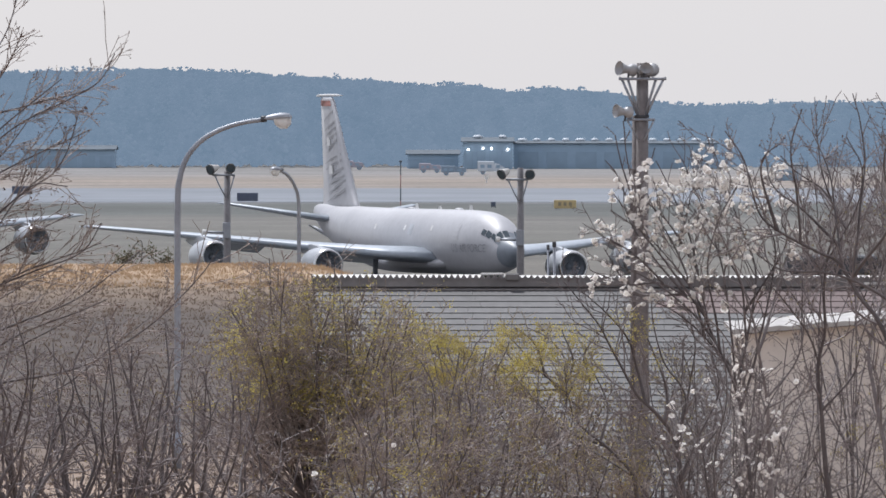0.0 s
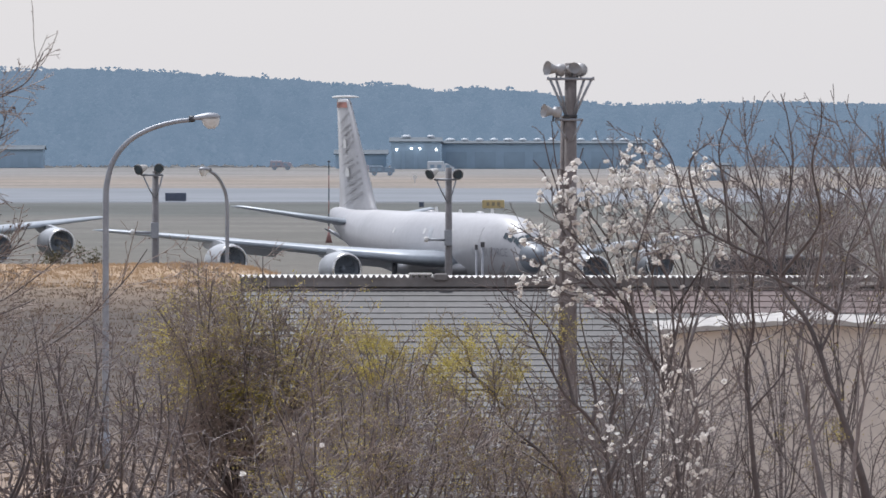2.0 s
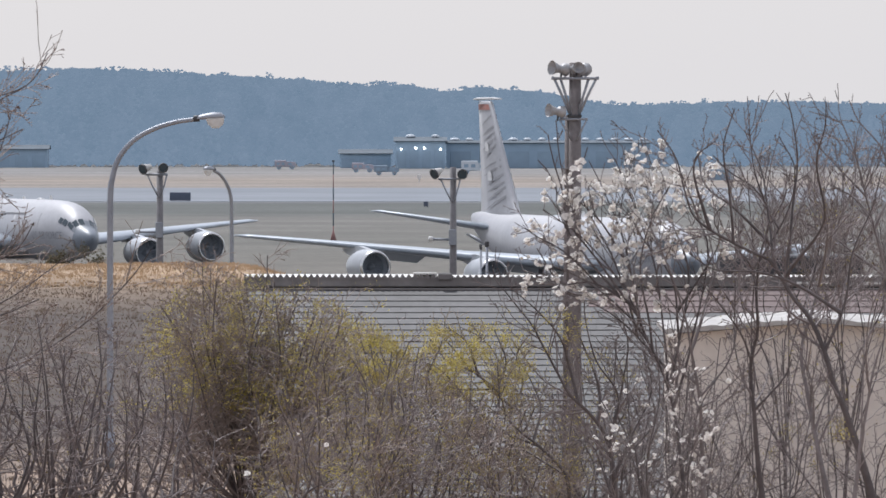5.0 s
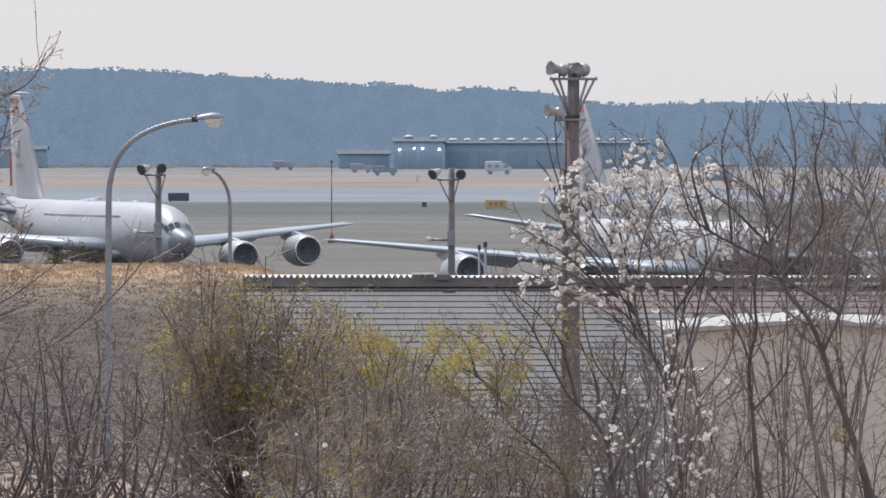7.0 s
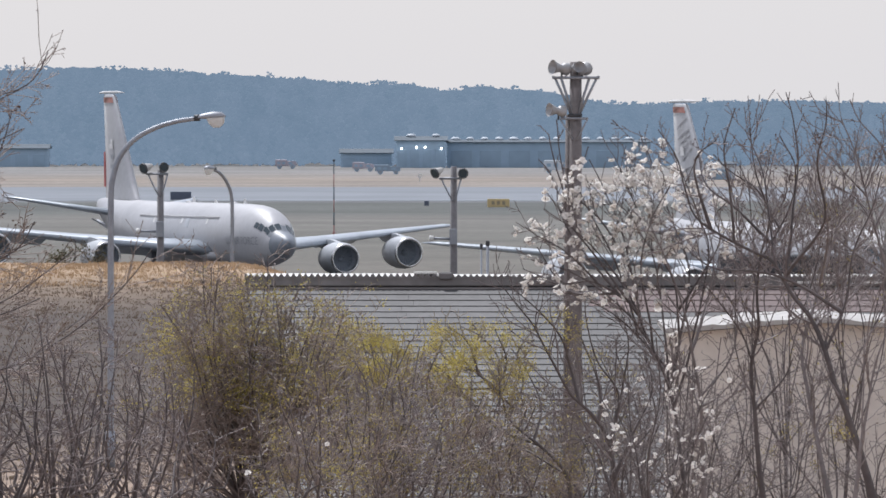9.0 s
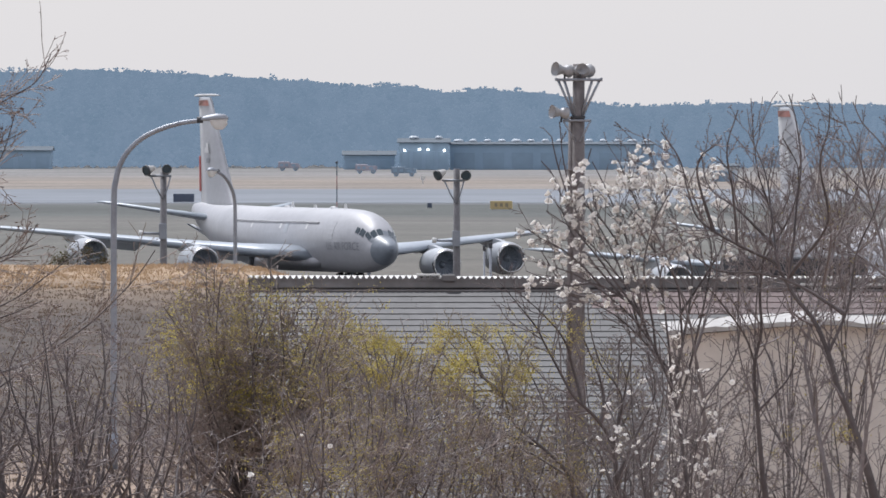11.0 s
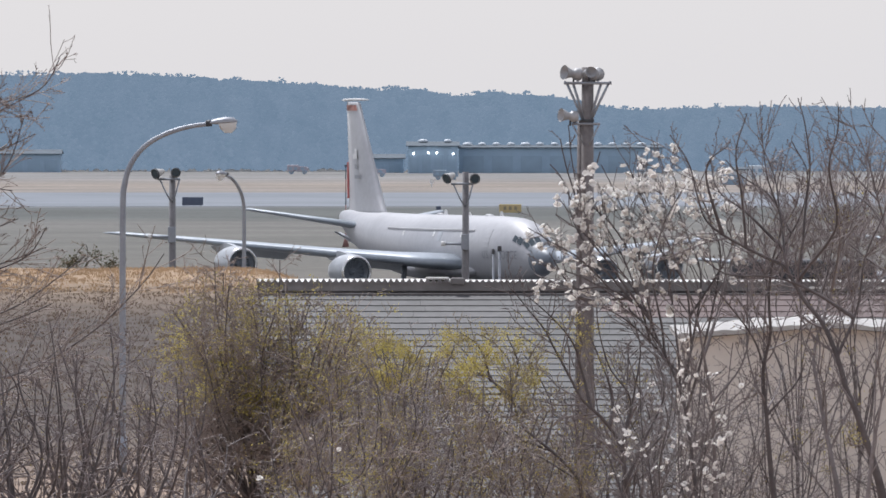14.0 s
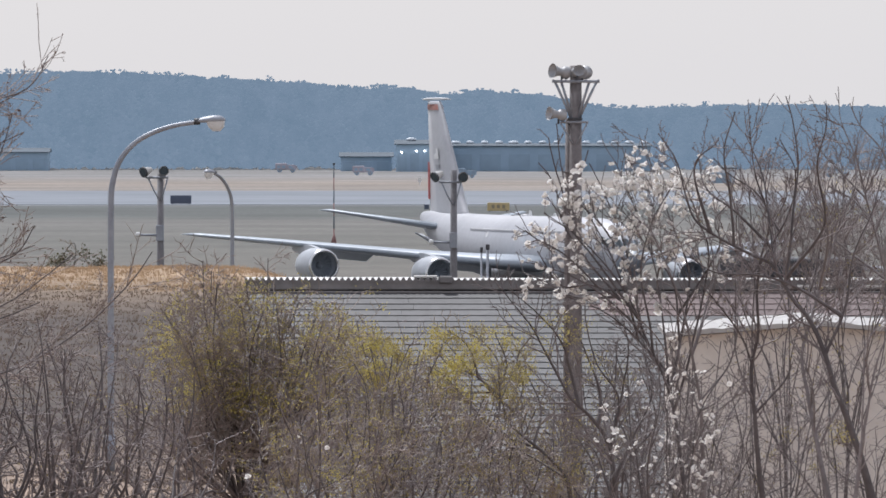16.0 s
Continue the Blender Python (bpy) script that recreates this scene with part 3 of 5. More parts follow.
def far_wood():
    rng = np.random.default_rng(7)
    ico = bmesh.new()
    for v in ((1, 0, 0), (-1, 0, 0), (0, 1, 0), (0, -1, 0), (0, 0, 1), (0, 0, -1)):
        ico.verts.new(v)
    bmesh.ops.convex_hull(ico, input=ico.verts)
    ico.verts.index_update()
    iv = np.array([v.co for v in ico.verts])
    fi = np.array([[v.index for v in f.verts] for f in ico.faces])
    ico.free()
    vs, fs, base = [], [], 0
    for row in range(5):
        d = 2300 + row * 26
        x = -190.0 + row * 0.7
        while x < 200:
            u = 784 + x * F / d
            px = 26000 / d
            top = EYE - (wood_top(u) - HORIZON) / px
            lower = [0.80, 0.90, 0.95, 1.0, 0.98][row]
            h = max(6.0, (top + 0.42 * noise.noise(Vector((x * 0.13, row, 0))) + 0.3 * noise.noise(Vector((x * 0.5, row, 3)))) * lower * rng.uniform(0.975, 1.012) + (0.25 if rng.random() < 0.2 and row > 1 else 0))
            wdt = rng.uniform(2.3, 3.4)
            conifer = rng.random() < 0.6
            near = abs(x) < 100
            k = 230 if near else 60
            f = rng.random(k) ** 0.8
            z = h * (0.02 + 0.97 * f)
            rad = wdt * (1.05 - f) ** (0.9 if conifer else 0.55) + 0.42
            a = rng.random(k) * 2 * np.pi
            rr = rad * np.sqrt(rng.random(k))
            cx, cy = x + rr * np.cos(a), d + rng.uniform(-6, 6) + rr * np.sin(a)
            size = ((0.17 + 0.13 * rad) * (1.0 if near else 1.8))[:, None] * rng.uniform(0.6, 1.1, (k, 1))
            pts = iv[None] * size[:, :, None] * rng.uniform(0.65, 1.35, (k, len(iv), 1)) * np.array([1, 1, 0.75])
            pts[:, :, 0] += cx[:, None]
            pts[:, :, 1] += cy[:, None]
            pts[:, :, 2] += z[:, None]
            vs.append(pts.reshape(-1, 3))
            for j in range(k):
                fs.append(fi + base)
                base += len(iv)
            x += rng.uniform(1.2, 2.3) * (1.0 if near else 1.5)
    # a ragged sheet behind the outer trees closes gaps in the wood
    x = np.arange(-200, 201, 1.1)
    crest = np.array([max(6.0, (EYE - (wood_top(784 + q * F / 2360) - HORIZON) * 2360 / F) * rng.uniform(0.95, 0.985)) for q in x])
    n = len(x)
    heart = np.stack([np.concatenate([x, x]), np.full(2 * n, 2385.0) + rng.uniform(-2, 2, 2 * n), np.concatenate([np.zeros(n), crest])], 1)
    k = np.arange(n - 1)
    vs.append(heart)
    fs += [np.stack([k, k + 1, k + n + 1], 1) + base, np.stack([k, k + n + 1, k + n], 1) + base]
    v, f = np.concatenate(vs), np.concatenate(fs)
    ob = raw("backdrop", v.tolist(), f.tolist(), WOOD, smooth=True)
    return tagged(ob, "conifer wood along the far airfield edge, blue haze put in as glow", "wood", kind="structure")


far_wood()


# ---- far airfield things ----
# distance haze is mixed into these base colours as blue-grey
HAZY_WALL = material("cladding with haze tint", (0.315, 0.43, 0.55), 0.8, 0.0, 0.8, 0.05, 0.1, (0.295, 0.41, 0.53))
HAZY_ROOF = material("roof sheet with haze tint", (0.06, 0.09, 0.12), 0.7, 0.0, 0.8, 0.08, 0.1)
HAZY_DARK = material("dark parts with haze tint", (0.29, 0.40, 0.515), 0.8, 0.0, 0.8, 0.06, 0.1)
HAZY_WHITE = material("white paint with haze tint", (0.60, 0.66, 0.72), 0.6, 0.0, 0.8, 0.06, 0.2)
HAZY_CAR = material("dark car paint with haze tint", (0.24, 0.32, 0.41), 0.4, 0.0, 0.8, 0.06, 0.2)
HAZY_RED = material("red paint with haze tint", (0.40, 0.38, 0.44), 0.6, 0.0, 0.8, 0.06, 0.2)
# the sign's yellow is paled so the paint itself carries the haze
SIGN_YELLOW = material("yellow sign paint paled for haze", (0.62, 0.49, 0.25), 0.6, 0.0, 2.0, 0.06)
SIGN_DARK = material("dark blue-grey board", (0.10, 0.12, 0.17), 0.7, 0.0, 2.0, 0.08)
SIGN_BAR = material("dark sign writing", (0.32, 0.27, 0.19), 0.7, 0.0, 2.0, 0.05)
FLOOD_GLOW = lamp_material("lit floodlight", (1.0, 0.99, 0.96), 6.0)


def hangar(name, u0, u1, v_top, v_base, d, depth, label, vents=0, bays=0, wall=None, pitch=0.6):
    """A long low building with a shallow gable roof, roof vents and door bays."""
    a, b = at(u0, v_top, d), at(u1, v_top, d)
    z0, w, h = 0.0, b.x - a.x, a.z
    hg = empty(name, pose((a.x + b.x) / 2, d + depth / 2, z0), label=label, category="building")
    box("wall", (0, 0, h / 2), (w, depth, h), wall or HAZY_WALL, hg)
    bm = bmesh.new()
    add_rings(bm, [[Vector((x, y, z)) for y, z in ((-depth / 2 - 0.4, h), (0, h + pitch), (depth / 2 + 0.4, h), (depth / 2 + 0.4, h + 0.12), (0, h + pitch + 0.14), (-depth / 2 - 0.4, h + 0.12))] for x in (-w / 2 - 0.3, w / 2 + 0.3)])
    bmesh.ops.recalc_face_normals(bm, faces=bm.faces)
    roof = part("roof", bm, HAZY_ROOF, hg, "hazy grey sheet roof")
    for k in range(vents):
        x = -w / 2 + (k + 0.6) * w / vents
        bm = bmesh.new()
        r = 0.62 if k % 4 else 0.8
        add_rings(bm, [[Vector((x + s * math.cos(t), -1.2 + s * math.sin(t), h + pitch * 0.8 + z)) for t in (2 * math.pi * q / 10 for q in range(10))]
                       for s, z in ((r * 0.5, -0.2), (r * 0.5, 0.15), (r, 0.2), (r * 0.9, 0.45), (r * 0.4, 0.62))])
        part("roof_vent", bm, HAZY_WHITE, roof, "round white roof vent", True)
    for k in range(bays):
        x = -w / 2 + (k + 0.5) * w / bays
        box("bay_door", (x, -depth / 2 - 0.03, h * 0.36), (w / bays * 0.72, 0.1, h * 0.66), HAZY_DARK, hg, "bay door, shade and haze put into its colour", 0.02)
    return hg


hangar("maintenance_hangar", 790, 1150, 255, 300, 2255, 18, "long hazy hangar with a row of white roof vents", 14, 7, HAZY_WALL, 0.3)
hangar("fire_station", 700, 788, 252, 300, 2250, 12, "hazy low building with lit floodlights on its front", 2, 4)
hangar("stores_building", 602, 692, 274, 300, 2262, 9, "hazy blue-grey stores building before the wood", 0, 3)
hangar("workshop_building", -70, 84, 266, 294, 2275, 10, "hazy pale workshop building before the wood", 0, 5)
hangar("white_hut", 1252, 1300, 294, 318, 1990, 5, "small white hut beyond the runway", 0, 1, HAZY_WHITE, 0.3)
for u, v in ((710, 265), (736, 263), (751, 263), (780, 265)):
    p = at(u, v, 2249.4)
    fl = empty("lit_floodlight", Matrix.Translation(p), label="small lit white floodlight on the low building", category="floodlight", group="lit floodlights")
    bm = bmesh.new()
    bmesh.ops.create_uvsphere(bm, u_segments=12, v_segments=8, radius=0.16)
    part("lens", bm, FLOOD_GLOW, fl, "glowing white lens", True)
    tube("bracket", [(0, 0.05, 0), (0, 0.3, 0.1), (0, 0.65, 0.1)], 0.05, HAZY_DARK, fl)


def road_vehicle(name, label, length, height, box_share, paint):
    """A small van or car, heading along +x, with a cab and a box body."""
    v = empty(name, label=label, category="vehicle")
    w = 1.9
    cab = length * (1 - box_share)
    bm = bmesh.new()
    prof = [(length / 2 - cab, 0.45), (length / 2, 0.45), (length / 2, 1.05), (length / 2 - 0.35, 1.15), (length / 2 - 0.9, height * 0.82), (length / 2 - cab, height * 0.84)]
    add_rings(bm, [[Vector((x, s * w / 2, z)) for x, z in prof] for s in (-1, 1)])
    bmesh.ops.recalc_face_normals(bm, faces=bm.faces)
    part("cab", bm, paint, v)
    bm = bmesh.new()
    add_box(bm, (-length / 2 + length * box_share / 2, 0, 0.45 + (height - 0.45) / 2), (length * box_share, w * 1.04, height - 0.45), bevel=0.08)
    body = part("box_body", bm, paint, v)
    for k in range(2):
        box("side_window", (-length / 2 + length * box_share * (0.3 + 0.42 * k), -w * 0.525, height * 0.62), (length * box_share * 0.26, 0.03, height * 0.26), HAZY_DARK, body, "dark side window")
    box("cab_window", (length / 2 - cab * 0.62, -w / 2 - 0.01, height * 0.6), (cab * 0.4, 0.03, height * 0.22), HAZY_DARK, v, "dark cab window")
    for x in (-length * 0.3, length * 0.32):
        for y in (-w / 2 + 0.1, w / 2 - 0.1):
            wheel("wheel", v, (x, y, 0.36), 0.36, 0.22, HAZY_DARK)
    return v


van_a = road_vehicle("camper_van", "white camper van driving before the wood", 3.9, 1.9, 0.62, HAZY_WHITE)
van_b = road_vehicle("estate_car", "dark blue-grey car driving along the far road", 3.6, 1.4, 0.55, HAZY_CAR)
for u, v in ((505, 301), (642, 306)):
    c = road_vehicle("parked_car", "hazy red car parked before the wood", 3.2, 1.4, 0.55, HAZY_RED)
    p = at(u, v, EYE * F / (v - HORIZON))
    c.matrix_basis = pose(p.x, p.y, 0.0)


def van_rows(table, v):
    d = EYE * F / (v - HORIZON)
    return [(t, pose((u - 784) / F * d, d, 0.0)) for t, u in table]


def taxi_sign(u, v_base, wide, high, mat, label, bars):
    d = EYE * F / (v_base - HORIZON)
    p = at(u, v_base, d)
    s = empty("taxiway_sign", pose(p.x, p.y, 0), label=label, category="airfield sign")
    panel = box("panel", (0, 0, 0.12 + high / 2), (wide, 0.18, high), mat, s, bevel=0.03)
    for k in range(bars):
        x = (k - (bars - 1) / 2) * wide / (bars + 1.2)
        box("writing_bar", (x, -0.1, 0.12 + high * 0.52), (wide * 0.13, 0.02, high * 0.42), SIGN_BAR, panel, "unreadable dark sign character")
    for x in (-wide * 0.38, wide * 0.38):
        tube("post", [(x, 0, 0), (x, 0, 0.2)], 0.05, GALVANISED, s)
    return s


taxi_sign(881, 371, 2.35, 0.88, SIGN_YELLOW, "yellow airfield sign board with dark characters", 3)
taxi_sign(319, 358, 2.35, 0.92, SIGN_DARK, "dark blue-grey airfield board seen from its back", 0)
taxi_sign(-80, 345, 2.4, 0.9, SIGN_DARK, "dark blue-grey airfield board seen from its back", 0)
taxi_sign(754, 368, 0.5, 0.5, SIGN_DARK, "small dark marker box in the grass", 0)
p = at(742, 324, 1950)
mk = empty("white_marker", pose(p.x, p.y, 0), label="small white marker on a low post beyond the runway", category="marker")
tube("post", [(0, 0, 0), (0, 0, 0.7)], 0.05, HAZY_WHITE, mk)
box("panel", (0, 0, 0.75), (0.55, 0.12, 0.55), WHITE_PAINT, mk, bevel=0.1)

mast = empty("wind_mast", pose(*at(590, 430, 1237).xy, 0), label="slim red and white mast standing in the grass", category="mast")
MAST_RED = material("weathered red mast paint", (0.30, 0.16, 0.15), 0.6, 0.0, 3.0, 0.1)
for k in range(6):
    tube("mast_section", [(0, 0, 0.3 + k * 1.08), (0, 0, 0.3 + (k + 1) * 1.08)], 0.055 - 0.003 * k, MAST_RED if k % 2 == 0 else HAZY_ROOF, mast)
tube("foot", [(0, 0, 0), (0, 0, 1.0)], [0.3, 0.06], MAST_RED, mast, "red flared mast foot", 8)
box("sensor_head", (0, 0, 6.85), (0.22, 0.2, 0.16), DARK_STEEL, mast, bevel=0.03)


# ---- street lamps, floodlight masts, loudspeaker pole ----
def street_lamp(u, d, path, head, r0, r1, label, up=0.0):
    """A tapered pole that bends over to an arm; path and head are offsets in metres from its foot."""
    x = (u - 784) / F * d
    z = land(x, d)
    lamp = empty("street_lamp", pose(x, d, z), label=label, category="street lamp", group="street lamps")
    pts = [Vector((0, 0, -0.2)), Vector((0, 0, 1.0))] + [Vector(p) - Vector((0, 0, z)) for p in path]
    fine = [Vector(q) for q in spline(pts, 5)]
    n = len(fine)
    tube("pole", fine, [r0 + (r1 - r0) * (k / n) ** 0.8 for k in range(n)], GALVANISED, lamp, "grey bent steel tube", 12)
    tube("foot_sleeve", [(0, 0, 0), (0, 0, 0.9)], r0 * 1.35, GALVANISED, lamp, "", 12)
    h0, h1 = [Vector(h) - Vector((0, 0, z)) for h in head]
    way = (h1 - h0)
    length = way.length
    turn = way.to_track_quat("X", "Z").to_matrix().to_4x4()
    place = Matrix.Translation(h0) @ turn
    bm = bmesh.new()
    rows = [(-0.02, 0.055, 0.0), (0.12 * length, 0.085, 0.0), (0.3 * length, 0.12, 0.0), (0.6 * length, 0.15, 0.0), (0.88 * length, 0.13, -0.01), (length, 0.05, -0.02)]
    add_rings(bm, [[place @ Vector((q, r * 1.1 * math.cos(a), o + (r * 0.85 * math.sin(a) if math.sin(a) > 0 else r * 0.35 * math.sin(a)))) for a in (2 * math.pi * k / 16 for k in range(16))] for q, r, o in rows])
    bmesh.ops.recalc_face_normals(bm, faces=bm.faces)
    hd = part("lamp_head", bm, GALVANISED, lamp, "grey rounded lamp housing", True)
    bm = bmesh.new()
    bl = [(0.36 * length, 0.10, 0.0), (0.40 * length, 0.135, -0.10), (0.55 * length, 0.145, -0.20), (0.78 * length, 0.14, -0.21), (0.94 * length, 0.12, -0.12), (0.97 * length, 0.09, 0.0)]
    add_rings(bm, [[place @ Vector((q, r * math.cos(a), -0.045 + dz * 1.15 * max(0, -math.sin(a)) + 0.03 * max(0, math.sin(a)))) for a in (2 * math.pi * k / 16 for k in range(16))] for q, r, dz in bl])
    bmesh.ops.recalc_face_normals(bm, faces=bm.faces)
    part("lamp_bowl", bm, LAMP_BOWL, hd, "clear glass lamp bowl", True)
    tube("clamp", [place @ Vector((-0.05, 0, 0)), place @ Vector((0.1, 0, 0))], r1 * 1.5, DARK_STEEL, lamp, "dark clamp ring", 10)
    return lamp


def px(u, v, d, foot_u):
    p = at(u, v, d)
    return Vector((p.x - (foot_u - 784) / F * d, 0, p.z))


def bend(path, d, foot):
    return [px(u, v, d, foot) for u, v in path]


street_lamp(194, 366, bend([(195, 700), (195, 480), (195.5, 350), (199, 317), (206, 291), (220, 267), (243, 245), (276, 228), (313, 217), (348, 212)], 366, 194),
            bend([(346, 211), (398, 207)], 366, 194), 0.095, 0.055, "tall grey bent steel street lamp with a clear bowl")
second = [px(u, v, 600, 410) + Vector((0, -k, 0)) for (u, v), k in zip([(410, 470), (410, 400), (409, 352), (402, 328), (390, 310), (377, 302)], (0, 0, 0.05, 0.25, 0.6, 0.9))]
street_lamp(410, 600, second, [second[-1] + Vector((0.05, 0.1, 0.02)), second[-1] + Vector((-0.30, -0.62, 0.06))], 0.10, 0.06, "slim grey street lamp bent toward the road")


def floodlight(parent, c, target, r):
    """A round floodlight: pale bowl housing, dark face."""
    turn = (Vector(target) - Vector(c)).to_track_quat("X", "Z").to_matrix().to_4x4()
    m = Matrix.Translation(c) @ turn
    bm = bmesh.new()
    add_rings(bm, [[m @ Vector((q, s * math.cos(a), s * math.sin(a))) for a in (2 * math.pi * k / 18 for k in range(18))] for q, s in ((-0.42, r * 0.35), (-0.36, r * 0.5), (-0.12, r * 0.85), (0.02, r), (0.06, r * 1.03), (0.07, r * 0.94))])
    fl = part("floodlight", bm, HORN_PAINT, parent, "pale round floodlight housing", True)
    bm = bmesh.new()
    add_rings(bm, [[m @ Vector((q, s * math.cos(a), s * math.sin(a))) for a in (2 * math.pi * k / 18 for k in range(18))] for q, s in ((0.06, r * 0.95), (0.085, r * 0.9), (0.09, r * 0.3))])
    part("face", bm, COCKPIT_GLASS, fl, "dark floodlight glass")
    bm = bmesh.new()
    add_rings(bm, [[m @ Vector((q, s * math.cos(a), s * math.sin(a))) for a in (2 * math.pi * k / 18 for k in range(18))] for q, s in ((0.0, r * 1.02), (0.01, r * 1.1), (0.1, r * 1.1), (0.1, r * 1.0))], cap=False)
    part("rim", bm, DARK_STEEL, fl, "dark floodlight rim")
    return fl


def flood_mast(u, d, v_top, lights, arm_v, camera_v, label, lean=0):
    x = (u - 784) / F * d
    mast = empty("floodlight_mast", pose(x, d, 0), label=label, category="floodlight mast", group="floodlight masts")
    top = at(u, v_top, d).z
    tube("pole", [(0, 0, -0.2), (0, 0, top * 0.5), (0, 0, top)], [0.19, 0.165, 0.14], CONCRETE_POLE, mast, "grey concrete pole", 14)
    za = at(u, arm_v, d).z
    k = d / F
    tube("cross_arm", [(-26 * k, -0.2, za), (14 * k, -0.2, za)], 0.05, GALVANISED, mast, "", 8)
    for s in (-22, 13):
        tube("brace", [(s * k, -0.2, za), (s * k * 0.55, -0.2, za - 0.55), (s * k * 0.1, -0.17, za - 1.0)], 0.035, GALVANISED, mast, "grey diagonal brace", 6)
    for du, v, way, r in lights:
        z = at(u, v, d).z
        floodlight(mast, (du * k, -0.35, z), (du * k + way[0], -0.35 + way[1], z + way[2]), r)
        tube("bracket", [(du * k + 0.05, -0.2, za), (du * k, -0.25, z)], 0.03, GALVANISED, mast, "", 6)
    zc = at(u, camera_v, d).z
    box("junction_box", (-0.02, -0.24, zc + 0.1), (0.34, 0.2, 0.7), GALVANISED, mast, "grey junction box", 0.02)
    tube("sensor_arm", [(-0.15, -0.2, zc), (-0.92, -0.2, zc + 0.02)], 0.055, GALVANISED, mast, "grey sideways arm", 8)
    tube("sensor", [(-0.90, -0.2, zc + 0.02), (-1.08, -0.22, zc + 0.03)], [0.11, 0.12], WHITE_PAINT, mast, "white sensor cap", 10)
    return mast


flood_mast(283, 650, 303, [(-28, 300, (-0.75, -0.6, -0.28), 0.22), (6, 298, (0.12, -1, -0.1), 0.2)], 310, 412, "grey concrete floodlight mast with two round floodlights")
flood_mast(802, 650, 297, [(-32, 308, (-0.75, -0.6, -0.42), 0.22), (16, 309, (0.25, -1, -0.1), 0.21)], 318, 425, "grey concrete floodlight mast with two round floodlights")


def horn(parent, c, way, length, r):
    """A horn loudspeaker that opens toward way."""
    turn = Vector(way).to_track_quat("X", "Z").to_matrix().to_4x4()
    m = Matrix.Translation(c) @ turn
    bm = bmesh.new()
    add_rings(bm, [[m @ Vector((q, s * math.cos(a), s * 0.92 * math.sin(a))) for a in (2 * math.pi * k / 18 for k in range(18))]
                   for q, s in ((-length * 0.5, r * 0.80), (-length * 0.46, r * 0.88), (-length * 0.2, r * 0.80), (-length * 0.1, r * 0.55), (0.0, r * 0.50), (length * 0.2, r * 0.66), (length * 0.48, r * 0.95), (length * 0.5, r), (length * 0.45, r * 0.88), (length * 0.1, r * 0.3))], cap=True)
    bmesh.ops.recalc_face_normals(bm, faces=bm.faces)
    h = part("horn_speaker", bm, SPEAKER_GREY, parent, "pale grey horn loudspeaker", True)
    tube("yoke", [m @ Vector((-length * 0.15, 0, -r * 0.3)), m @ Vector((-length * 0.15, 0, -r * 1.25))], 0.02, DARK_STEEL, h, "dark mounting yoke", 6)
    return h


PD = 290
pole_x = (1016 - 784) / F * PD
pole_z = land(pole_x, PD)
spk = empty("loudspeaker_pole", pose(pole_x, PD, pole_z), label="weathered concrete pole carrying horn loudspeakers", category="utility pole")


def on_pole(u, v, dy=0.0):
    p = at(u, v, PD)
    return Vector((p.x - pole_x, dy, p.z - pole_z))


top = on_pole(1016, 112).z
tube("pole", [(0.0, 0, -0.3), (0, 0, top * 0.5), (on_pole(1018, 112).x, 0, top)], [0.17, 0.145, 0.115], POLE_BROWN, spk, "weathered concrete pole", 16)
tube("second_pole", [(-0.17, 0.05, -0.3), (-0.13, 0.05, top * 0.6), (-0.12, 0.05, on_pole(1000, 205).z)], [0.09, 0.08, 0.06], POLE_BROWN, spk, "slimmer side pole strapped to it", 12)
za = on_pole(1000, 140).z
for dy in (-0.2, 0.2):
    tube("platform_rail", [(on_pole(976, 140).x, dy, za), (on_pole(1060, 139).x, dy, za)], 0.028, GALVANISED, spk, "", 6)
for u in (978, 1000, 1036, 1058):
    tube("platform_cross", [(on_pole(u, 140).x, -0.22, za + 0.02), (on_pole(u, 140).x, 0.22, za + 0.02)], 0.025, GALVANISED, spk, "", 6)
for u, w in ((981, 1010), (992, 1012), (1055, 1024), (1042, 1022)):
    for dy in (-0.18, 0.18):
        tube("platform_brace", [(on_pole(u, 140).x, dy, za), (on_pole((u + w) / 2, 172).x, dy * 0.7, on_pole(0, 172).z), (on_pole(w, 206).x, dy * 0.45, on_pole(0, 206).z)], 0.026, GALVANISED, spk, "slanting platform brace", 6)
zb = on_pole(0, 212).z
tube("lower_rail", [(on_pole(990, 212).x, -0.15, zb), (on_pole(1040, 212).x, -0.15, zb)], 0.025, GALVANISED, spk, "", 6)
for u in (990, 1039):
    tube("stay", [(on_pole(u, 212).x, -0.15, zb), (on_pole(1012 if u < 1010 else 1020, 250).x, -0.12, zb - 0.42)], 0.018, GALVANISED, spk, "", 6)
horn(spk, on_pole(990, 123, -0.15), (-0.85, -0.5, 0.12), 0.36, 0.16)
horn(spk, on_pole(1031, 124, 0.1), (0.25, 0.95, 0.0), 0.36, 0.15)
horn(spk, on_pole(1021, 122, -0.25), (0.2, -0.95, 0.1), 0.32, 0.12)
horn(spk, on_pole(984, 198, -0.15), (-0.88, -0.42, 0.1), 0.34, 0.15)
box("bracket_clamp", on_pole(1017, 206, -0.02), (0.28, 0.28, 0.05), DARK_STEEL, spk, "metal pole clamp", 0.01)
for v in (300, 420, 520):
    box("strap", on_pole(1012, v, 0.02), (0.37, 0.31, 0.03), POLE_BROWN, spk, "weathered metal strap", 0.01)

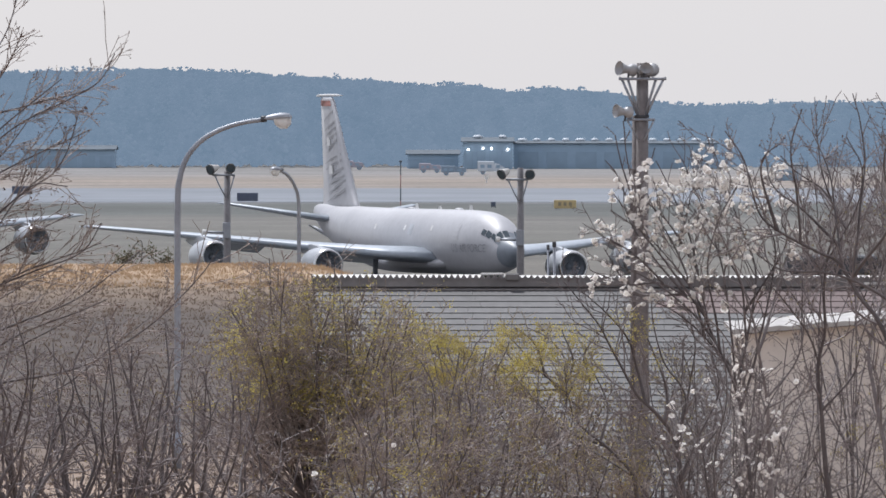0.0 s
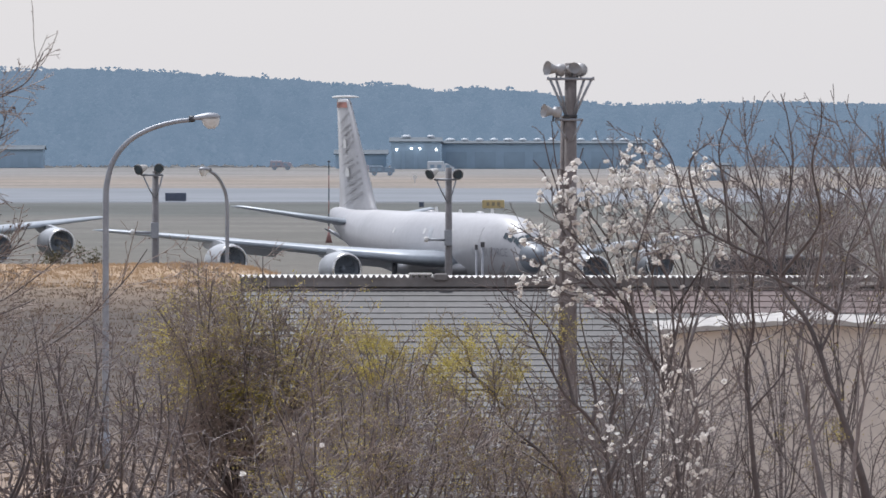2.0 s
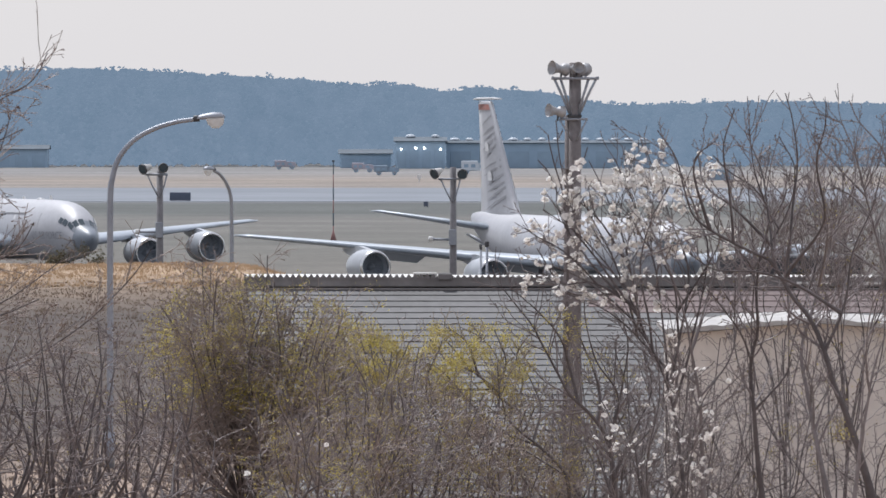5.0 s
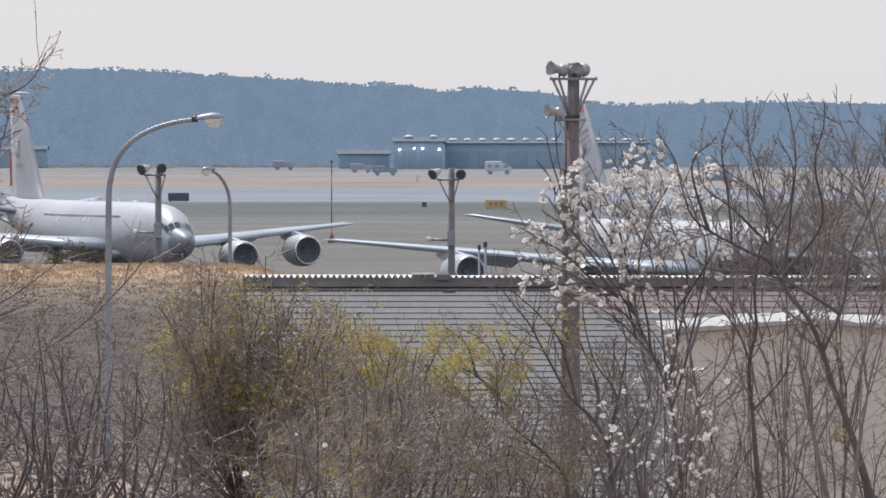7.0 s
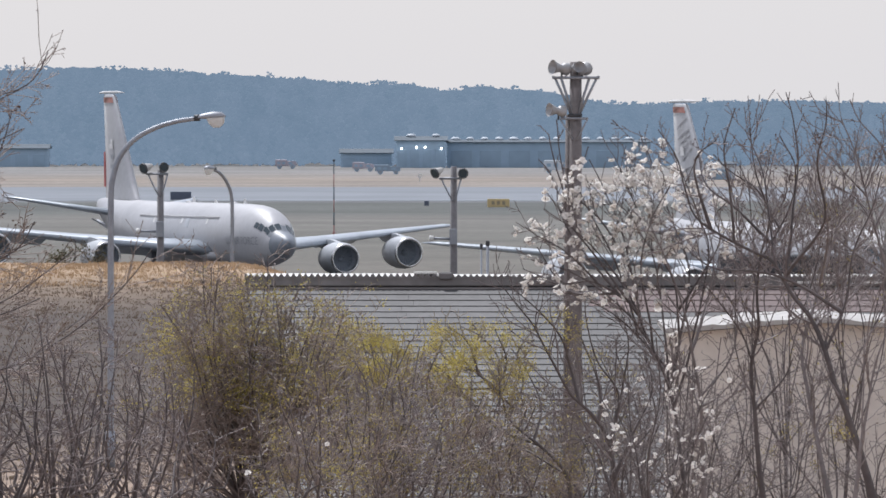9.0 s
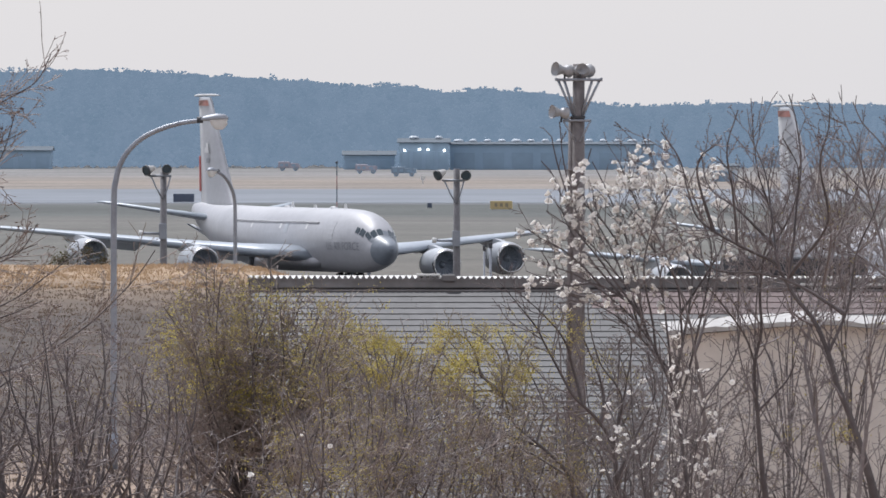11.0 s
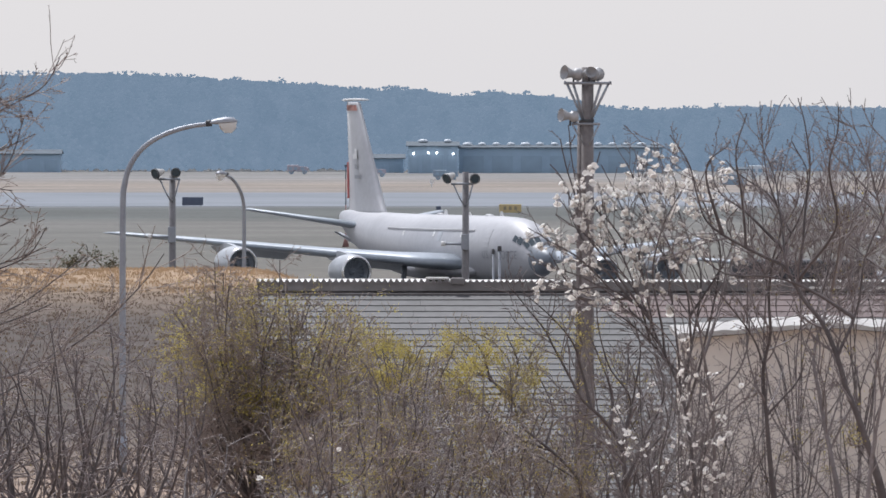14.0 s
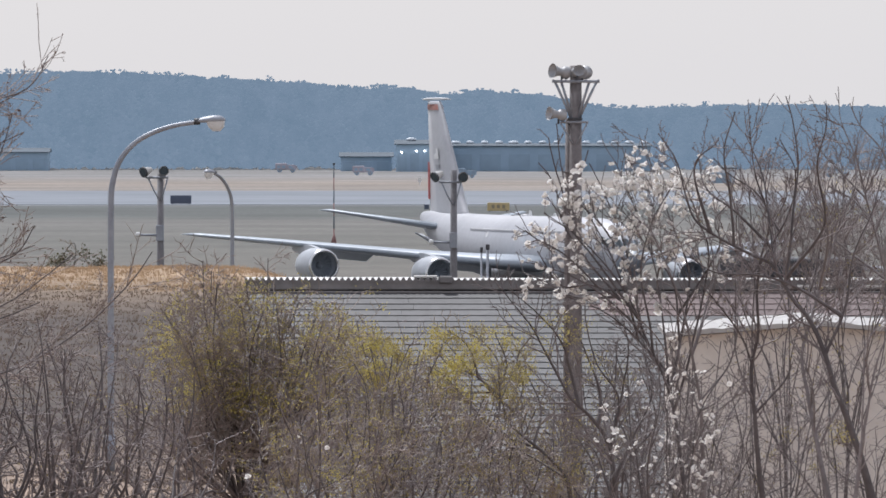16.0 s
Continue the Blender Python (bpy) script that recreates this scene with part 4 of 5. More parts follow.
# small posts behind the shed roof
for u, v, r in ((862, 433, 0.030), (851, 438, 0.022)):
    d = 330
    x = (u - 784) / F * d
    z0 = land(x, d)
    zt = at(u, v, d).z
    pst = empty("steel_post", pose(x, d, z0), label="short grey steel post behind the shed", category="post", group="steel posts")
    tube("post", [(0, 0, -0.1), (0, 0, zt - z0)], r, GALVANISED, pst, "", 8)
    box("cap", (0, 0, zt - z0), (r * 3, r * 3, 0.12), DARK_STEEL, pst, "dark post cap", 0.01)


# ---- shed with stepped metal roof ----
ROOF_STEEL = material("weathered blue-grey roofing steel", (0.078, 0.077, 0.082), 0.52, 0.0, 4.0, 0.25, 0.6, (0.05, 0.05, 0.054), per_object=0.18)
ROOF_RUST = material("faded rust-brown roofing", (0.17, 0.12, 0.115), 0.7, 0.0, 4.0, 0.15, 0.6, (0.12, 0.085, 0.085))
RIDGE_DARK = material("dark ridge flashing", (0.23, 0.22, 0.22), 0.6, 0.1, 6.0, 0.15, 0.8)
PALE_SHEET = material("pale corrugated sheet", (0.78, 0.77, 0.74), 0.5, 0.0, 5.0, 0.08, 0.7, (0.62, 0.61, 0.58))
SHED_WALL = material("grey shed boards", (0.20, 0.19, 0.18), 0.8, 0.0, 4.0, 0.15, 0.8)

SD = 300.0
ridge = at(0, 489, SD).z
x0, x1 = at(432, 0, SD).x, at(1700, 0, SD).x
shed_x, shed_z = (x0 + x1) / 2, land((x0 + x1) / 2, SD)
half = (x1 - x0) / 2
shed = empty("storage_shed", pose(shed_x, SD, shed_z), label="long shed with a stepped blue-grey metal roof", category="shed")
rz = ridge - shed_z
PITCH = radians(25)
box("wall", (0, 0.6, (rz - 2.6) / 2), (half * 2 - 0.6, 7.0, rz - 2.6), SHED_WALL, shed, "grey boarded shed walls")
box("ridge_flashing", (0, 0.0, rz - 0.13), (half * 2, 0.16, 0.20), RIDGE_DARK, shed, "dark ridge flashing", 0.02)
box("ridge_lower_flashing", (0, -0.16, rz - 0.275), (half * 2, 0.2, 0.04), RIDGE_DARK, shed, "dark lower ridge flashing", 0.01)
# corrugated pale sheets over the ridge, their wavy cut edge toward the near side
LENGTHS = [(-half, at(775, 0, SD).x - shed_x, 0.034, 0.0), (at(800, 0, SD).x - shed_x, half, 0.026, -0.01)]
for a, b, amp, dz in LENGTHS:
    bm = bmesh.new()
    n = int((b - a) / 0.1245 * 8)
    rows = []
    for y, wave in ((-0.12, True), (-0.10, True), (-0.10, False), (-0.12, False)):
        rows.append([bm.verts.new((a + (b - a) * k / n, y, rz + dz + (amp * math.cos(2 * math.pi * k / 8) if wave else -amp * 1.6))) for k in range(n + 1)])
    for r, q in ((0, 1), (1, 2), (2, 3), (3, 0)):
        for k in range(n):
            bm.faces.new((rows[r][k], rows[r][k + 1], rows[q][k + 1], rows[q][k]))
    bmesh.ops.recalc_face_normals(bm, faces=bm.faces)
    part("corrugated_ridge_sheet", bm, RIDGE_DARK, shed, "grey corrugated sheet with wavy cut edge", False)
    bm = bmesh.new()
    add_rings(bm, [[Vector((x, y, rz + dz + z)) for y, z in ((-0.06, -amp * 1.3), (0.30, amp * 0.85), (0.30, amp * 0.85 - 0.02), (-0.04, -amp * 1.3 - 0.02))] for x in (a, b)])
    bmesh.ops.recalc_face_normals(bm, faces=bm.faces)
    part("ridge_strip", bm, PALE_SHEET, shed, "pale ridge strip behind the wavy edge")
box("ridge_end_cap", (at(788, 0, SD).x - shed_x, -0.05, rz - 0.02), (0.28, 0.2, 0.16), RIDGE_DARK, shed, "dark joint cap", 0.03)
box("pale_ridge_board", (at(752, 0, SD).x - shed_x, 0.1, rz + 0.04), (0.48, 0.3, 0.05), PALE_SHEET, shed, "pale board on the ridge", 0.01)
for u, wide in ((1420, 0.24), (1455, 0.38), (1545, 0.44)):
    box("pale_patch", (at(u, 0, SD).x - shed_x, -0.105, rz - 0.15), (wide, 0.03, 0.05), PALE_SHEET, shed, "pale patch below the ridge", 0.005)
# stepped courses down the near slope
def roof_course(k, a, b, mat):
    run = 0.27
    y = -0.22 - k * run * math.cos(PITCH)
    z = rz - 0.275 - k * run * math.sin(PITCH)
    bm = bmesh.new()
    sec = [(0.04, 0.01), (-run * math.cos(PITCH) * 0.9, -run * math.sin(PITCH) * 0.83), (-run * math.cos(PITCH) - 0.01, -run * math.sin(PITCH) + 0.006), (-run * math.cos(PITCH) - 0.01, -run * math.sin(PITCH) - 0.006),
           (-run * math.cos(PITCH) * 0.9, -run * math.sin(PITCH) * 0.95), (0.04, -0.03)]
    add_rings(bm, [[Vector((x, y + p, z + q)) for p, q in sec] for x in (a, b)])
    bmesh.ops.recalc_face_normals(bm, faces=bm.faces)
    return part("roof_course", bm, mat, shed)


rng = random.Random(3)
for k in range(42):
    cut = [-half + 0.02, -half + 3.4 + rng.uniform(-0.2, 0.2), -half + 7.2 + rng.uniform(-0.2, 0.2), half - 0.02]
    for a, b in zip(cut, cut[1:]):
        rusty = a > -half + 7 and k < 4
        roof_course(k, a, b - 0.004, ROOF_RUST if rusty else ROOF_STEEL)
bm = bmesh.new()
add_rings(bm, [[Vector((x, y, z)) for y, z in ((0.1, rz - 0.06), (4.8, rz - 2.3), (4.8, rz - 2.4), (0.1, rz - 0.16))] for x in (-half, half)])
bmesh.ops.recalc_face_normals(bm, faces=bm.faces)
part("rear_slope", bm, ROOF_STEEL, shed, "rear metal roof slope")

SLATE = material("dark slate-blue roof sheet", (0.075, 0.08, 0.092), 0.7, 0.0, 5.0, 0.15, 0.6)
# a dark low shed and pale boards beyond it
dark = empty("dark_shed", pose(at(1400, 0, 400).x, 400, land(at(1400, 0, 400).x, 400)), label="low dark-roofed shed behind the trees", category="shed")
dz = at(0, 452, 400).z - land(at(1400, 0, 400).x, 400)
box("wall", (0, 1.5, (dz - 0.5) / 2), (3.2, 3.0, dz - 0.5), SHED_WALL, dark)
box("roof", (0, 1.4, dz - 0.27), (3.9, 3.8, 0.5), SLATE, dark, "dark flat roof edge", 0.05)

# ---- beige house with a pale gable roof ----
BEIGE = material("beige rendered wall", (0.70, 0.65, 0.60), 0.9, 0.0, 5.0, 0.08, 0.4, (0.62, 0.57, 0.525), bump=0.004)
HOUSE_ROOF = material("chalky pale roof sheet", (0.45, 0.435, 0.42), 0.7, 0.0, 6.0, 0.12, 1.0, (0.38, 0.365, 0.35))
HD = 205.0
hx, peak = at(1440, 0, HD).x, at(0, 566, HD).z
hz = land(hx, HD)
house = empty("beige_house", pose(hx, HD, hz), label="beige rendered house with a pale sheet gable roof", category="house")
gl, gr = at(1176, 0, HD).x - hx, at(1760, 0, HD).x - hx
pz = peak - hz
sl = at(0, 586, HD).z - hz
sr = at(0, 590, HD).z - hz
bm = bmesh.new()
add_rings(bm, [[Vector((x, y, z)) for x, z in ((gl + 0.1, -0.3), (gr - 0.1, -0.3), (gr - 0.1, sr - 0.06), (0, pz - 0.06), (gl + 0.1, sl - 0.06))] for y in (0.25, 7)])
bmesh.ops.recalc_face_normals(bm, faces=bm.faces)
part("wall", bm, BEIGE, house, "beige rendered gable wall")
for a, za_, b, zb_ in ((gl, sl, 0.0, pz), (0.0, pz, gr, sr)):
    bm = bmesh.new()
    n = 40
    prof = []
    for y in (0.0, 7.3):
        upper = [Vector((a + (b - a) * k / n, y, za_ + (zb_ - za_) * k / n + 0.02 + 0.008 * math.sin(k * 1.1) + 0.008 * math.sin(k * 0.43 + a))) for k in range(n + 1)]
        lower = [Vector((a + (b - a) * k / n, y, za_ + (zb_ - za_) * k / n - 0.05)) for k in range(n, -1, -1)]
        prof.append(upper + lower)
    add_rings(bm, prof)
    bmesh.ops.recalc_face_normals(bm, faces=bm.faces)
    part("roof_slope", bm, HOUSE_ROOF, house, "pale sheet roof with uneven edge")
for k in range(1, 4):
    box("wall_joint", (gl + 0.1 + k * (gr - gl) / 4.2, 0.243, pz / 2 - 0.3), (0.012, 0.012, pz - 0.8), SHED_WALL, house, "thin dark wall joint")


# ---- shrubs and trees ----
def bark(name, a, b):
    return material(name, a, 0.62, 0.0, 14.0, 0.25, 1.2, b, bump=0.004, spec=0.4)


# twig and limb bark is lightened to carry the veil of haze
BARK_GREY = bark("grey-brown bark", (0.31, 0.27, 0.265), (0.22, 0.19, 0.187))
BARK_BROWN = bark("red-brown twig bark", (0.33, 0.27, 0.245), (0.23, 0.19, 0.17))
BARK_DARK = bark("dark brown-grey bark", (0.235, 0.2, 0.2), (0.17, 0.145, 0.147))
BARK_OLIVE = bark("olive-brown twig bark", (0.32, 0.265, 0.195), (0.22, 0.18, 0.135))
BARK_STEM = bark("dark stem bark", (0.135, 0.115, 0.115), (0.085, 0.072, 0.073))
BARK_TREE = bark("smooth grey tree bark", (0.23, 0.20, 0.197), (0.165, 0.142, 0.14))
LEAF_YELLOW = material("young yellow-green leaves", (0.60, 0.52, 0.15), 0.6, 0.0, 3.0, 0.3, 2.0, (0.42, 0.35, 0.12), through_light=0.5)
LEAF_OLIVE = material("olive budding leaves", (0.36, 0.29, 0.09), 0.6, 0.0, 3.0, 0.25, 2.0, (0.25, 0.20, 0.07), through_light=0.4)
LEAF_DARK = material("dark olive leaves", (0.11, 0.10, 0.05), 0.6, 0.0, 3.0, 0.25, 2.0, (0.07, 0.065, 0.035), through_light=0.3)
PETAL = material("white magnolia petals", (0.90, 0.89, 0.87), 0.5, 0.0, 6.0, 0.03, 3.0, (0.88, 0.85, 0.82), through_light=0.55)
BUD = material("brown buds", (0.16, 0.10, 0.075), 0.7, 0.0, 6.0, 0.2)


def course(points, step):
    """Evenly spaced points along a smooth line through the given ones."""
    fine = np.array(spline(points, 8))
    run = np.concatenate([[0], np.cumsum(np.linalg.norm(np.diff(fine, axis=0), axis=1))])
    n = max(2, int(run[-1] / step))
    s = np.linspace(0, run[-1], n + 1)
    return np.stack([np.interp(s, run, fine[:, k]) for k in range(3)], 1), run[-1]


def sprout(rng, segs, pts, r0, r1, level, habit, start):
    """Adds one limb and, level by level, the side shoots that leave it."""
    n = len(pts) - 1
    rad = r0 + (r1 - r0) * (np.arange(n + 1) / n) ** 0.55
    for k in range(n):
        segs.append((pts[k], pts[k + 1], rad[k], rad[k + 1], level))
    if level == 0:
        return
    length = float(np.sum(np.linalg.norm(np.diff(pts, axis=0), axis=1)))
    per, ratio, least, most, angle, rise, crook = habit[level]
    count = rng.poisson(per * length * (1 - start))
    for s in start + (1 - start) * rng.random(count) ** 0.85:
        k = min(n - 1, int(s * n))
        f = s * n - k
        p = pts[k] + (pts[k + 1] - pts[k]) * f
        way = pts[k + 1] - pts[k]
        way = way / (np.linalg.norm(way) + 1e-9)
        side = rng.normal(0, 1, 3) * np.array([1, 0.7, 1])
        side -= way * side.dot(way)
        side /= np.linalg.norm(side) + 1e-9
        turn = radians(angle) * rng.uniform(0.6, 1.35)
        go = way * math.cos(turn) + side * math.sin(turn)
        long = min(most, max(least, ratio * length * (1.15 - 0.75 * s))) * rng.uniform(0.55, 1.15)
        m = max(2, int(long / (0.085 if level > 1 else 0.06)))
        kid = [p]
        for _ in range(m):
            go = go + np.array([0, 0, rise]) + rng.normal(0, crook, 3)
            go = go / np.linalg.norm(go)
            kid.append(kid[-1] + go * long / m)
        here = r0 + (r1 - r0) * s ** 0.55
        sprout(rng, segs, np.array(kid), max(r1 * 0.9, min(here * 0.72, r1 * (1.0 + 0.75 * level))), r1 * 0.8, level - 1, habit, 0.12)


def tubes(a, b, ra, rb, sides):
    """Tapered tubes between pairs of points."""
    d = b - a
    d = d / (np.linalg.norm(d, axis=1, keepdims=True) + 1e-9)
    ref = np.where(np.abs(d[:, 2:3]) < 0.9, np.array([[0, 0, 1.0]]), np.array([[1.0, 0, 0]]))
    s = np.cross(d, ref)
    s /= np.linalg.norm(s, axis=1, keepdims=True)
    u = np.cross(d, s)
    ang = 2 * np.pi * np.arange(sides) / sides
    ring = s[:, None] * np.cos(ang)[None, :, None] + u[:, None] * np.sin(ang)[None, :, None]
    va = a[:, None] + ring * ra[:, None, None]
    vb = b[:, None] + ring * rb[:, None, None] + d[:, None] * (rb[:, None, None] * 0.35)
    k = np.arange(sides)
    quad = np.stack([k, (k + 1) % sides, (k + 1) % sides + sides, k + sides], 1)
    return np.concatenate([va, vb], 1).reshape(-1, 3).tolist(), (quad[None] + (np.arange(len(a)) * 2 * sides)[:, None, None]).reshape(-1, 4).tolist()


def scatter_leaves(rng, at_points, dirs, size, count, spread, petals=0):
    """Small bent leaves (or flowers of several petals) round the given points."""
    vs, fs = [], []
    base = 0
    pick = rng.integers(0, len(at_points), count)
    for i in pick:
        c = at_points[i] + rng.normal(0, spread, 3)
        if petals:
            axis = np.array([rng.normal(0, 0.9), rng.normal(0, 0.9), 1.0])
            axis /= np.linalg.norm(axis)
            s = np.cross(axis, [1, 0, 0.2])
            s /= np.linalg.norm(s)
            t = np.cross(axis, s)
            sz = size * rng.uniform(0.7, 1.2)
            opened = rng.uniform(0.3, 1.25)
            for q in range(petals):
                a = 2 * math.pi * q / petals + rng.uniform(-0.3, 0.3)
                r = (math.cos(a) * s + math.sin(a) * t)
                w = np.cross(axis, r)
                o = opened * rng.uniform(0.8, 1.2)
                e1 = math.sin(o) * r + math.cos(o) * axis
                e2 = math.sin(o + 0.5) * r + math.cos(o + 0.5) * axis
                m1, m2 = c + e1 * sz * 0.55, c + e1 * sz * 0.55 + e2 * sz * 0.5
                v = [c - w * sz * 0.08, c + w * sz * 0.08, m1 + w * sz * 0.45, m1 - w * sz * 0.45, m2 + w * sz * 0.2, m2 - w * sz * 0.2]
                vs += v
                fs += [(base, base + 1, base + 2, base + 3), (base + 3, base + 2, base + 4, base + 5)]
                base += 6
        else:
            d = dirs[i] + rng.normal(0, 0.8, 3)
            d /= np.linalg.norm(d) + 1e-9
            w = np.cross(d, rng.normal(0, 1, 3))
            w /= np.linalg.norm(w) + 1e-9
            up = np.cross(w, d)
            sz = size * rng.uniform(0.5, 1.3)
            v = [c, c + d * sz * 0.5 + w * sz * 0.22 + up * sz * 0.06, c + d * sz, c + d * sz * 0.5 - w * sz * 0.22 + up * sz * 0.06]
            vs += v
            fs += [(base, base + 1, base + 2), (base, base + 2, base + 3)]
            base += 4
    return np.array(vs), fs


# side shoots of each level: how many a metre, share of the limb's length, least and most length, angle, rise, crook
DENSE = {3: (11.0, 0.40, 0.30, 0.95, 40, 0.04, 0.15), 2: (11.0, 0.5, 0.14, 0.42, 42, 0.03, 0.18), 1: (9.0, 0.45, 0.05, 0.16, 45, 0.02, 0.2)}
OPEN = {3: (7.5, 0.4, 0.3, 1.0, 42, 0.07, 0.12), 2: (8.0, 0.45, 0.15, 0.5, 44, 0.05, 0.15), 1: (7.0, 0.4, 0.05, 0.18, 48, 0.04, 0.17)}
BUSHY = {3: (11.0, 0.38, 0.3, 0.85, 56, 0.03, 0.2), 2: (11.0, 0.5, 0.14, 0.42, 55, 0.02, 0.22), 1: (9.0, 0.45, 0.05, 0.16, 45, 0.02, 0.2)}
SPARSE = {3: (6.4, 0.3, 0.25, 0.7, 42, 0.07, 0.12), 2: (7.0, 0.45, 0.12, 0.4, 44, 0.05, 0.15), 1: (7.0, 0.4, 0.05, 0.16, 48, 0.04, 0.17)}
TANGLE = {3: (7.0, 0.42, 0.35, 1.1, 54, 0.03, 0.19), 2: (8.0, 0.45, 0.15, 0.5, 52, 0.02, 0.21), 1: (7.0, 0.4, 0.05, 0.18, 48, 0.02, 0.2)}
SPRAY = {3: (8.0, 0.35, 0.25, 0.6, 30, 0.02, 0.06), 2: (7.5, 0.5, 0.15, 0.45, 34, 0.02, 0.08), 1: (10.0, 0.4, 0.04, 0.15, 42, 0.03, 0.12)}


def fan(rng, u, v, tips, bow=0.18):
    """Limb lines that leave one crotch and bow outward to their tips."""
    out = []
    for tu, tv in tips:
        k = rng.uniform(0.6, 1.3) * bow
        j = rng.normal(0, 16, 4)
        out.append([(u, v + rng.uniform(-10, 25)), (u + (tu - u) * (0.33 + k * 0.6) + j[0], v + (tv - v) * 0.36 + j[1]), (u + (tu - u) * (0.68 + k * 0.4) + j[2], v + (tv - v) * 0.70 + j[3]), (tu, tv)])
    return out


def rim(rng, cu, cv, ru, rv, n, a0=-15, a1=195):
    """Uneven tips round the upper edge of a crown."""
    return [(cu - ru * math.cos(radians(a)) * k, cv - rv * math.sin(radians(a)) * k) for a, k in zip(np.linspace(a0, a1, n) + rng.normal(0, 7, n), rng.uniform(0.55, 1.08, n))]


def plant(name, label, category, seed, d, limbs, bark_mat, thick, tip, habit, levels=3, leaf=None, blossom=None, buds=None, group="", stem=None, depth=0.5, start=0.25, others=(0.45, 0.7)):
    """A tree or shrub. limbs: lines of (direction, height line); each line's first point that no other limb passes stands on a trunk down to the ground."""
    rng = np.random.default_rng(seed)
    segs = []
    u0, v0 = limbs[0][0]
    foot = np.array(at(u0, v0, d))
    foot[2] = land(foot[0], d) - 0.05
    top = np.array(at(u0, v0, d))
    trunk, _ = course([foot, foot * 0.5 + top * 0.5 + np.array([rng.normal(0, 0.05), 0, 0]), top], 0.3)
    bole = trunk
    for i, line in enumerate(limbs):
        out = rng.normal(0, depth)
        pts = [np.array(at(u, v, d + (out * k / (len(line) - 1)))) for k, (u, v) in enumerate(line)]
        if i:
            pts[0] = bole[np.argmin(np.linalg.norm(bole - pts[0], axis=1))]
        pts, length = course(pts, 0.07)
        drift = np.cumsum(np.cumsum(rng.normal(0, 0.0028, (len(pts), 3)), 0), 0) * 0.5
        drift -= np.linspace(0, 1, len(pts))[:, None] * drift[-1]
        pts += drift
        bole = np.concatenate([bole, pts])
        big = thick * (1.0 if i == 0 else rng.uniform(*others))
        sprout(rng, segs, pts, big, tip * 1.6, levels, habit, start)
    for k in range(len(trunk) - 1):
        segs.append((trunk[k], trunk[k + 1], thick * (1.5 - 0.5 * k / len(trunk)), thick * (1.5 - 0.5 * (k + 1) / len(trunk)), levels))
    a, b = np.array([q[0] for q in segs]), np.array([q[1] for q in segs])
    ra, rb, lv = (np.array([q[k] for q in segs]) for k in (2, 3, 4))
    thing = empty(name, Matrix.Translation(foot), label=label, category=category, group=group)
    wood = lv == levels
    raw("trunk", *tubes(a[wood] - foot, b[wood] - foot, ra[wood], rb[wood], 7), stem or BARK_STEM, thing, "dark branching trunk", True)
    tagged(raw("twig_spray", *tubes(a[~wood] - foot, b[~wood] - foot, ra[~wood], rb[~wood], 3), bark_mat, thing, "fine bare twigs", True), kind="stuff")
    way = (b - a) / (np.linalg.norm(b - a, axis=1, keepdims=True) + 1e-9)
    uu, vv = 784 + b[:, 0] / b[:, 1] * F, HORIZON + (EYE - b[:, 2]) / b[:, 1] * F
    for what, spec, petals in (("leaves", leaf, 0), ("blossoms", blossom, 8), ("bud_scatter", buds, 0)):
        if spec:
            mat, size, count, scatter, low, high, lab = spec[:7]
            left, right = spec[7:] if len(spec) > 7 else (-9999, 9999)
            ok = np.where((lv <= 1) & (vv > low) & (vv < high) & (uu > left) & (uu < right))[0]
            if petals and len(ok):
                ok = rng.choice(ok, max(1, int(count * 0.75)))       # flowers sit in twos and threes
            if len(ok) > 40 and what == "leaves":
                # leaves break in clumps, some twigs ahead of others
                clump = np.array([noise.noise(Vector(q * 2.6) + Vector((seed, 0, 0))) for q in b[ok]])
                ok = ok[clump > np.quantile(clump, 0.35)]
            if len(ok):
                lv_, lf = scatter_leaves(rng, b[ok], way[ok], size, count, scatter, petals)
                tagged(raw(what, (lv_ - foot).tolist(), lf, mat, thing, lab), kind="stuff")
    return thing


rngs = np.random.default_rng(5)
# the tree beside the bank whose long twigs reach into the view
plant("bare_tree", "bare red-brown budding tree beside the bank", "tree", 11, 140,
      [[(-330, 900), (-310, 600), (-260, 380), (-200, 150)], [(-320, 760), (-160, 665), (0, 622), (140, 552), (225, 490), (268, 442)], [(-320, 700), (-150, 590), (0, 528), (80, 480), (128, 446)],
       [(-310, 640), (-170, 520), (-70, 470), (20, 440), (60, 395)], [(-300, 560), (-180, 420), (-90, 340), (-20, 290), (20, 200)], [(-290, 500), (-170, 330), (-80, 230), (10, 175), (62, 140), (84, 95)],
       [(-280, 420), (-200, 250), (-140, 130), (-100, 60), (-80, -30)], [(-320, 800), (-150, 740), (-20, 700), (90, 610), (150, 560)], [(-270, 380), (-170, 240), (-70, 200), (20, 170), (50, 150)],
       [(-300, 620), (-200, 520), (-120, 400), (-60, 330), (0, 330)], [(-260, 300), (-200, 90), (-150, 0), (-120, -40)]] + [[(-320, 850 - 60 * k), (-220, tv + 170), (-120, tv + 75), (tu, tv)] for k, (tu, tv) in enumerate([(20, 560), (70, 530), (-10, 470), (60, 430), (10, 380), (-30, 300), (-60, 200), (-10, 140), (-80, 60), (40, 230)])],
      BARK_BROWN, 0.036, 0.0031, SPRAY, 3, buds=(BUD, 0.03, 1500, 0.006, 0, 900, "small brown buds"), group="trees by the fence", start=0.3)
